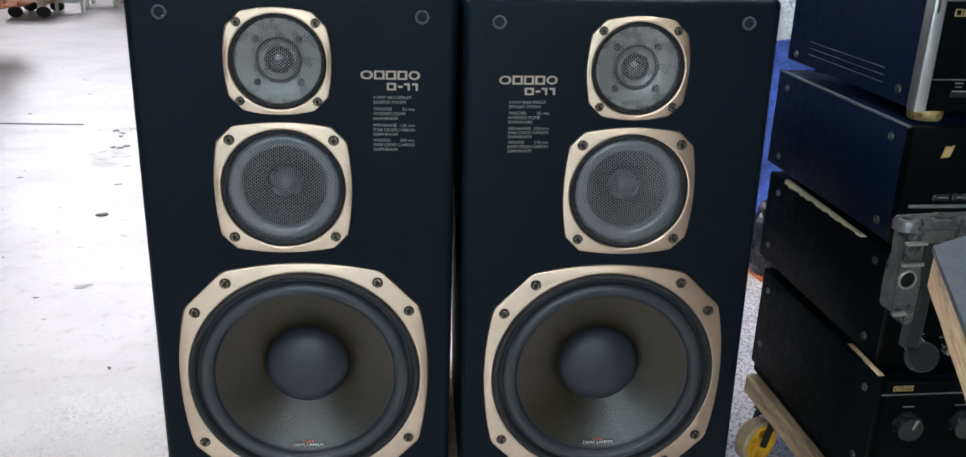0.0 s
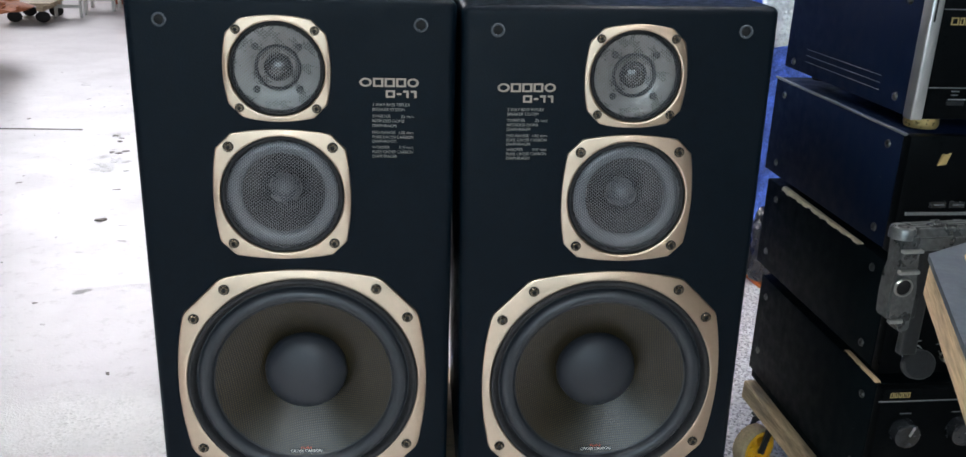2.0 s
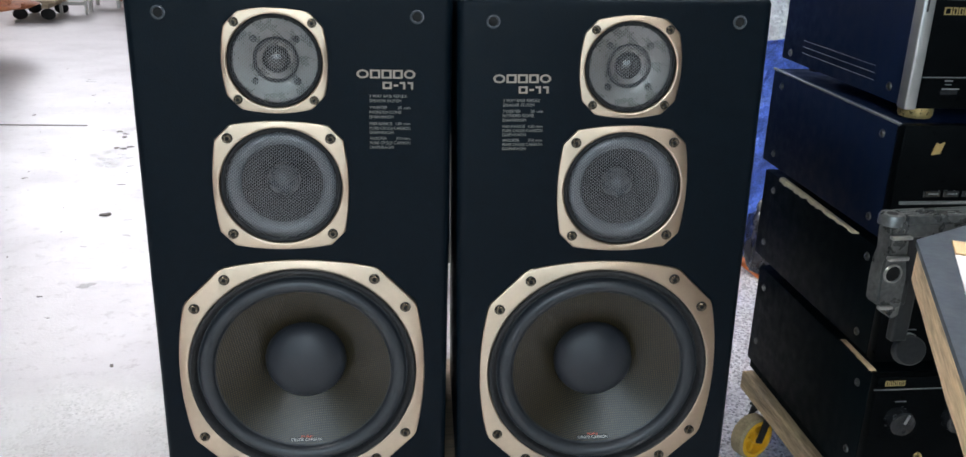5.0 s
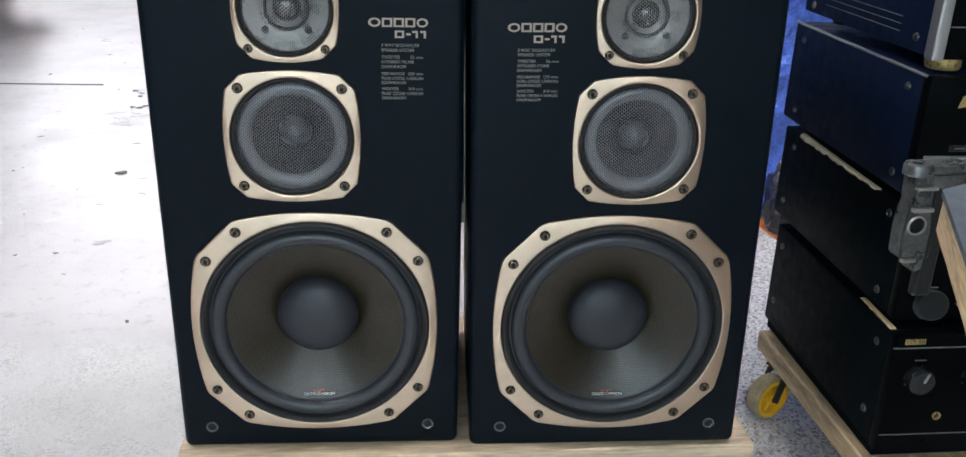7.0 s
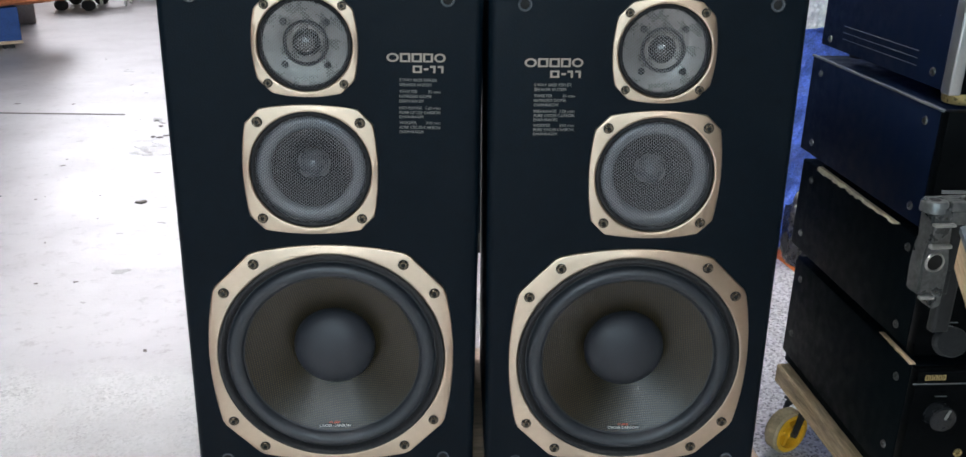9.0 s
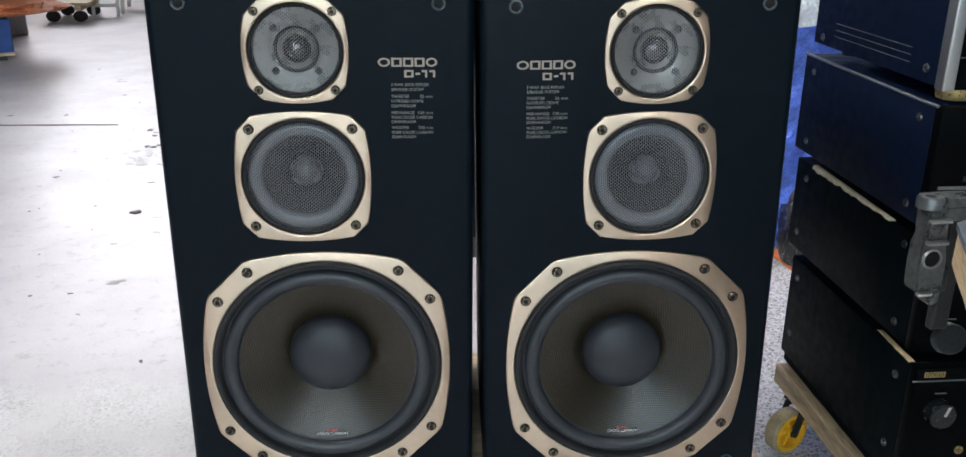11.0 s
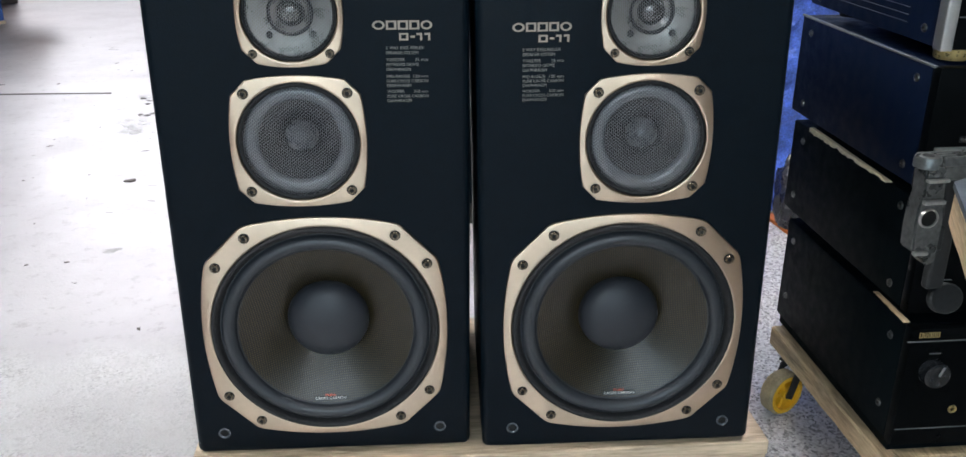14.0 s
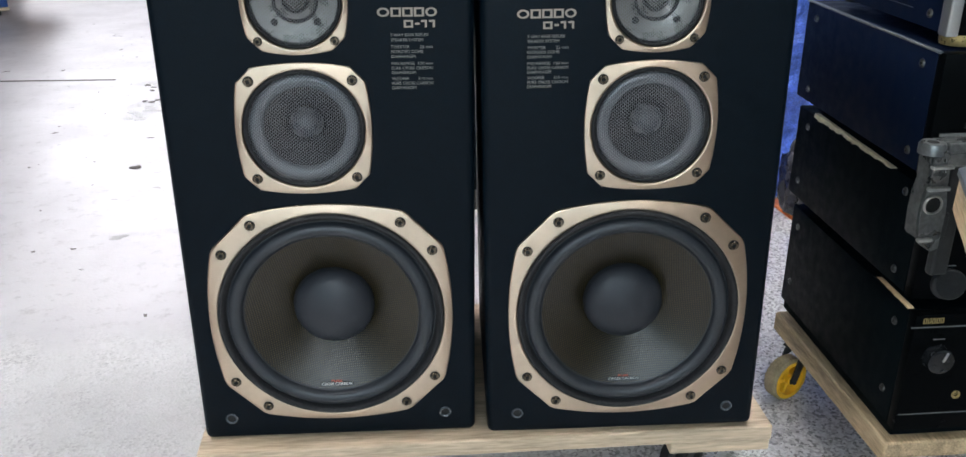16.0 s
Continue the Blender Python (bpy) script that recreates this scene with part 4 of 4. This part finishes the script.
br = thing("cast_bracket", "dull cast aluminium bracket with cooling fins at the table", "metal bracket", "", pose(0.429, -0.354, 0.656, 0, 0, 6))
body = prism([(-0.0110, -0.036), (-0.0125, -0.010), (-0.0118, 0.014), (-0.0090, 0.020), (-0.0110, 0.050), (-0.0100, 0.0575), (0.0065, 0.0575), (0.0125, 0.048), (0.0150, 0.012), (0.0185, -0.006), (0.0180, -0.050), (0.0090, -0.054), (0.0015, -0.040)], -0.016, 0.006, 0.0022)
part("body", body, CAST, br, "rough cast body", smooth=True)
part("boss", lathe([(0.0, 0.0010), (0.0078, 0.0010), (0.0087, -0.0022), (0.0098, -0.0024), (0.0105, 0.0)], 32), MACHINED, br, at=pose(0, -0.0162, 0), smooth=True)
# flat black discs paint the shade in the openings of the casting
part("bore_shade", lathe([(0.0082, -0.0004), (0.0, -0.0004)], 28), HOLE_SHADE, br, at=pose(0, -0.0165, 0))
part("ledge", box(-0.0095, 0.0135, -0.021, -0.014, 0.015, 0.0195, 0.0016, 2), MACHINED, br)
part("ledge", box(-0.0100, 0.0130, -0.021, -0.014, 0.038, 0.0415, 0.0012, 2), MACHINED, br)
part("ledge", box(-0.0100, 0.0060, -0.020, -0.014, -0.040, -0.0355, 0.0016, 2), MACHINED, br)
part("lug", lathe([(0.0, 0.0060), (0.0060, 0.0060), (0.0060, 0.0075), (0.0115, 0.0075), (0.0130, 0.0050), (0.0130, -0.004), (0.0, -0.004)], 28, axis="Z"), CAST, br, at=pose(-0.004, -0.004, 0.0545), smooth=True)
part("lug_hole_shade", lathe([(0.0058, 0.0072), (0.0, 0.0072)], 20, axis="Z"), HOLE_SHADE, br, at=pose(-0.004, -0.004, 0.0545))
arm = bmesh.new()
box(0.008, 0.150, -0.006, 0.022, 0.034, 0.050, 0.002, 1, arm)
for k in range(4):
    box(0.012, 0.150, -0.009 + 0.009 * k, -0.0045 + 0.009 * k, 0.050, 0.060 - 0.001 * k, 0.0012, 1, arm)
part("finned_arm", arm, CAST, br)
# web, stem and pad in a darker tone than the body
part("lower_web", box(0.012, 0.036, 0.000, 0.014, -0.046, -0.018, 0.003, 2), CAST_DARK, br)
part("stem", box(0.030, 0.050, 0.004, 0.016, -0.092, 0.036, 0.003, 2), CAST_DARK, br)
part("pad", lathe([(0.0, -0.004), (0.0195, -0.004), (0.0215, -0.002), (0.0215, 0.003), (0.0, 0.003)], 40), CAST_DARK, br, "flat round dark grey pad", pose(0.056, 0.006, -0.104, -18, 0, 0) @ Matrix.Diagonal((0.93, 1.0, 0.78, 1)), True)


# ---- things behind ----
def crumpled(w, h, nx, nz, amp, seed, drop=0.0):
    bm = bmesh.new()
    grid = []
    for j in range(nz + 1):
        row = []
        for i in range(nx + 1):
            x, z = w * i / nx, h * j / nz
            p = Vector((x * 7 + seed, z * 5, seed))
            y = amp * (noise.noise(p) + 0.5 * noise.noise(p * 3.1) + 0.22 * noise.noise(p * 9.0))
            row.append(bm.verts.new((x, y, z)))
        grid.append(row)
    for a, b in zip(grid, grid[1:]):
        for i in range(nx):
            bm.faces.new((a[i], a[i + 1], b[i + 1], b[i]))
    ext = bmesh.ops.extrude_face_region(bm, geom=bm.faces[:])
    bmesh.ops.translate(bm, verts=[v for v in ext["geom"] if isinstance(v, bmesh.types.BMVert)], vec=(0, 0.003, 0))
    return bm


pile = thing("covered_stack", "stack of goods draped with a creased blue tarpaulin", "covered stack", "", pose(0.45, 1.33, 0))
part("tarpaulin", crumpled(1.9, 1.25, 150, 110, 0.028, 4.0), TARP, pile, "creased bright blue woven tarpaulin", pose(0, -0.03, 0.012))
part("stacked_carton", box(0.03, 1.85, 0.05, 0.75, 0.0, 0.60, 0.01, 1), GREY_BOX, pile)
part("stacked_carton", box(0.05, 1.80, 0.05, 0.72, 0.601, 1.22, 0.01, 1), GREY_BOX, pile)


# dark box added behind the loudspeakers so the gap between them stays dark
dk = thing("gap_backing", "dark flat-sided box added on the floor to darken the loudspeaker gap", "cabinet", "", pose(-0.12, 1.27, 0))
part("body", box(0.0, 0.56, 0.0, 0.42, 0.0, 1.15, 0.006, 2), CABINET, dk)
part("plinth", box(0.01, 0.55, -0.004, 0.0, 0.0, 0.06), STEEL, dk)


def bubble_wrap(at):
    t = thing("bubble_wrap", "hanging sheet of clear bubble wrap over the tarpaulin", "bubble wrap", "", at)
    part("sheet", crumpled(0.16, 0.42, 40, 90, 0.02, 9.0), BUBBLE, t, "milky creased film")
    bub = bmesh.new()
    for j in range(30):
        for i in range(11):
            x, z = 0.008 + 0.0145 * i + 0.007 * (j % 2), 0.008 + 0.0135 * j
            p = Vector((x * 7 + 9, z * 5, 9))
            y = 0.02 * (noise.noise(p) + 0.5 * noise.noise(p * 3.1) + 0.22 * noise.noise(p * 9.0))
            top = bub.verts.new((x, y - 0.005, z))
            ring = [bub.verts.new((x + 0.0055 * math.cos(k * math.pi / 3), y - 0.001, z + 0.0055 * math.sin(k * math.pi / 3))) for k in range(6)]
            for k in range(6):
                bub.faces.new((top, ring[k], ring[(k + 1) % 6]))
    part("bubbles", bub, BUBBLE, t, "rows of small air bubbles", smooth=True)
    return t


bubble_wrap(pose(0.905, 1.235, 0.655, 0, -6, 0))


def sack(name, at, sx, sy, sz, mat, label, category, seed):
    bm = bmesh.new()
    bmesh.ops.create_icosphere(bm, subdivisions=4, radius=1.0)
    for v in bm.verts:
        n = noise.noise(v.co * 2.1 + Vector((seed, 0, 0))) * 0.25 + noise.noise(v.co * 5.0 + Vector((seed, 0, 0))) * 0.12
        v.co *= 1 + n
        v.co.z = max(v.co.z, -0.72)
        v.co = (v.co.x * sx, v.co.y * sy, (v.co.z + 0.72) * sz)
    ob = new(name, mesh_of(bm, name, mat, True))
    ob.matrix_world = at
    return tagged(ob, label, category)


sack("plastic_bag", pose(0.965, 1.17, 0.012), 0.055, 0.06, 0.125, BAG, "crumpled black plastic bag on the floor", "plastic bag", 3.0)
sack("plastic_bag", pose(0.995, 1.20, 0.02), 0.05, 0.05, 0.075, BUBBLE, "crumpled clear plastic bag on the floor", "plastic bag", 7.0)
tray = new("orange_tray", mesh_of(box(-0.06, 0.16, -0.05, 0.12, 0.0, 0.012, 0.003, 2), "orange_tray", ORANGE))
tray.matrix_world = pose(1.00, 1.16, 0.0, 0, 0, 8)
tagged(tray, "flat orange plastic tray on the floor", "tray")

# far side of the hall: crate, boxes, carts
cr = thing("blue_crate", "low blue painted crate on short feet, loaded with cloth", "crate", "", pose(-2.525, 4.50, 0, 0, 0, 32))
part("body", box(-0.85, 0.0, 0.0, 0.55, 0.035, 0.245, 0.008, 2), BLUE_BOX, cr)
part("skirting", box(-0.854, 0.004, -0.006, 0.55, 0.030, 0.050, 0.003, 1), WOOD, cr, "pale wooden base strip")
for x in (-0.78, -0.07):
    for y in (0.06, 0.5):
        part("foot", box(x - 0.03, x + 0.03, y - 0.03, y + 0.03, 0, 0.031), STEEL, cr)
sack("cloth_bundle", pose(-2.80, 4.75, 0.240), 0.46, 0.40, 0.075, CLOTH_ORANGE, "faded orange cloth spread over the crate", "cloth", 5.0)
sack("cloth_bundle", pose(-2.86, 4.80, 0.335), 0.40, 0.32, 0.20, CLOTH_BLUE, "crumpled grey-blue cloth bundle on the crate", "cloth", 8.0)
gb = thing("grey_box", "plain grey board box on the floor", "box", "", pose(-2.84, 5.50, 0, 0, 0, 28))
part("body", box(-0.45, 0.0, 0.0, 0.32, 0.0, 0.42, 0.01, 2), GREY_BOX, gb)
part("lid", box(-0.455, 0.005, -0.005, 0.325, 0.4205, 0.44, 0.004, 1), GREY_BOX, gb)


def cart(at, length, label, with_caster=True):
    t = thing("wooden_cart", label, "cart", "carts along the back", at)
    for k in range(4):
        part("slat", rough_board(0, length, 0.13 * k, 0.115 + 0.13 * k, 0.16, 0.185), WOOD, t)
    for x in (0.06, length - 0.1):
        part("beam", rough_board(x, x + 0.05, 0, 0.5, 0.11, 0.159), WOOD, t)
        for y in (0.06, 0.44):
            w = part("wheel", lathe([(0.0, -0.016), (0.040, -0.016), (0.052, -0.011), (0.052, 0.011), (0.040, 0.016), (0.0, 0.016)], 28), GASKET if with_caster else YELLOW, t, "dark rubber wheel", pose(x + 0.025, y, 0.052), True)
            part("fork", box(-0.008, 0.008, -0.022, 0.022, 0.05, 0.06), STEEL, w)
    return t


cart(pose(-3.00, 6.12, 0, 0, 0, 4) @ Matrix.Diagonal((1, 1, 0.8, 1)), 0.36, "low wooden cart with dark wheels along the back")
cart(pose(-4.6, 6.6, 0, 0, 0, -3), 1.1, "low wooden cart with dark wheels along the back")


def stool(at, label):
    t = thing("white_stand", label, "stand", "white stands", at)
    part("top", box(0, 0.52, 0, 0.34, 0.30, 0.325, 0.006, 1), PAPER, t)
    for x in (0.01, 0.46):
        for y in (0.02, 0.28):
            part("leg", box(x, x + 0.05, y, y + 0.05, 0, 0.2995, 0.004, 1), PAPER, t)
    part("rail", box(0.061, 0.459, 0.03, 0.05, 0.10, 0.14, 0.003, 1), PAPER, t)
    return t


stool(pose(-2.745, 6.50, 0, 0, 0, 4) @ Matrix.Diagonal((0.42, 0.6, 0.7, 1)), "low white painted stand with four legs")
stool(pose(-2.66, 6.95, 0, 0, 0, 2) @ Matrix.Diagonal((0.5, 0.8, 0.8, 1)), "low white painted stand with four legs")
for bx, by, bw, bh, mt, lb in ((-2.56, 7.45, 0.9, 0.7, BRICK_RED, "red-brown carton on the floor"), (-1.7, 8.4, 0.9, 0.6, BRICK_RED, "red-brown carton on the floor"), (-4.6, 7.6, 0.9, 0.8, CARD, "tan cardboard carton on the floor")):
    ob = new("carton", mesh_of(box(bx, bx + bw, by, by + 0.6, 0, bh, 0.008, 1), "carton", mt))
    tagged(ob, lb, "carton", "cartons along the back")

# ---- wear on the floor ----
groove = box(-2.25, -1.43, 2.868, 2.884, 0.0, 0.0015)
tagged(new("floor_joint", mesh_of(groove, "floor_joint", GRIME)), "dark dirt-filled joint in the concrete", "joint", "", "structure")


def flat_chip(bm, x, y, r, stretch, turn, seed, high=0.0012, n=11):
    ring = []
    for i in range(n):
        a = 2 * math.pi * i / n
        q = r * (0.7 + 0.6 * noise.noise(Vector((seed * 3.7, math.cos(a) * 1.4, math.sin(a) * 1.4))))
        u, v = q * math.cos(a) * stretch, q * math.sin(a)
        ring.append((x + u * math.cos(turn) - v * math.sin(turn), y + u * math.sin(turn) + v * math.cos(turn)))
    low = [bm.verts.new((a, b, 0.0)) for a, b in ring]
    top = [bm.verts.new((x + (a - x) * 0.93, y + (b - y) * 0.93, high)) for a, b in ring]
    for i in range(n):
        j = (i + 1) % n
        bm.faces.new((low[i], low[j], top[j], top[i]))
    bm.faces.new(top)


rnd = random.Random(11)
white, dark = bmesh.new(), bmesh.new()
for k in range(16):
    f = rnd.uniform(0.45, 1.0)
    x, y = -1.02 - 0.24 * f + rnd.gauss(0, 0.035), 1.62 + 1.18 * f + rnd.gauss(0, 0.05)
    flat_chip(white, x, y, rnd.uniform(0.012, 0.04), rnd.uniform(0.8, 1.5), rnd.uniform(0, 3), k + 0.3, 0.0004 + 0.00004 * k)
for k in range(6):
    f = rnd.uniform(0.75, 1)
    flat_chip(dark, -1.02 - 0.22 * f + rnd.gauss(0, 0.02), 1.62 + 1.16 * f + rnd.gauss(0, 0.03), rnd.uniform(0.007, 0.02), rnd.uniform(1, 2.2), rnd.uniform(0, 3), k + 70.1, 0.0016)
flat_chip(dark, -1.012, 1.690, 0.016, 1.6, 0.5, 91.0, 0.004)
for k in range(70):
    flat_chip(dark, rnd.uniform(-2.3, -0.65), rnd.uniform(0.6, 4.2), rnd.uniform(0.002, 0.009), rnd.uniform(0.8, 2.5), rnd.uniform(0, 3), k + 120.2, 0.0008)
pale = bmesh.new()
flat_chip(pale, -0.905, 1.123, 0.021, 1.45, 0.2, 92.0, 0.0006, 16)
for k in range(20):
    flat_chip(pale, rnd.uniform(-1.75, -0.62), rnd.uniform(0.8, 2.6), rnd.uniform(0.003, 0.009), rnd.uniform(1.2, 3.0), rnd.uniform(-0.5, 0.5), k + 210.4, 0.0005)
tagged(new("floor_scuffs", mesh_of(pale, "floor_scuffs", SCUFF)), "pale grey scuffs and stains on the concrete", "scuffs", "", "stuff")
tagged(new("paint_flakes", mesh_of(white, "paint_flakes", FLAKE)), "peeling white paint flakes on the concrete", "paint flakes", "", "stuff")
tagged(new("floor_debris", mesh_of(dark, "floor_debris", GRIME)), "small dark chips and dirt on the concrete", "debris", "", "stuff")
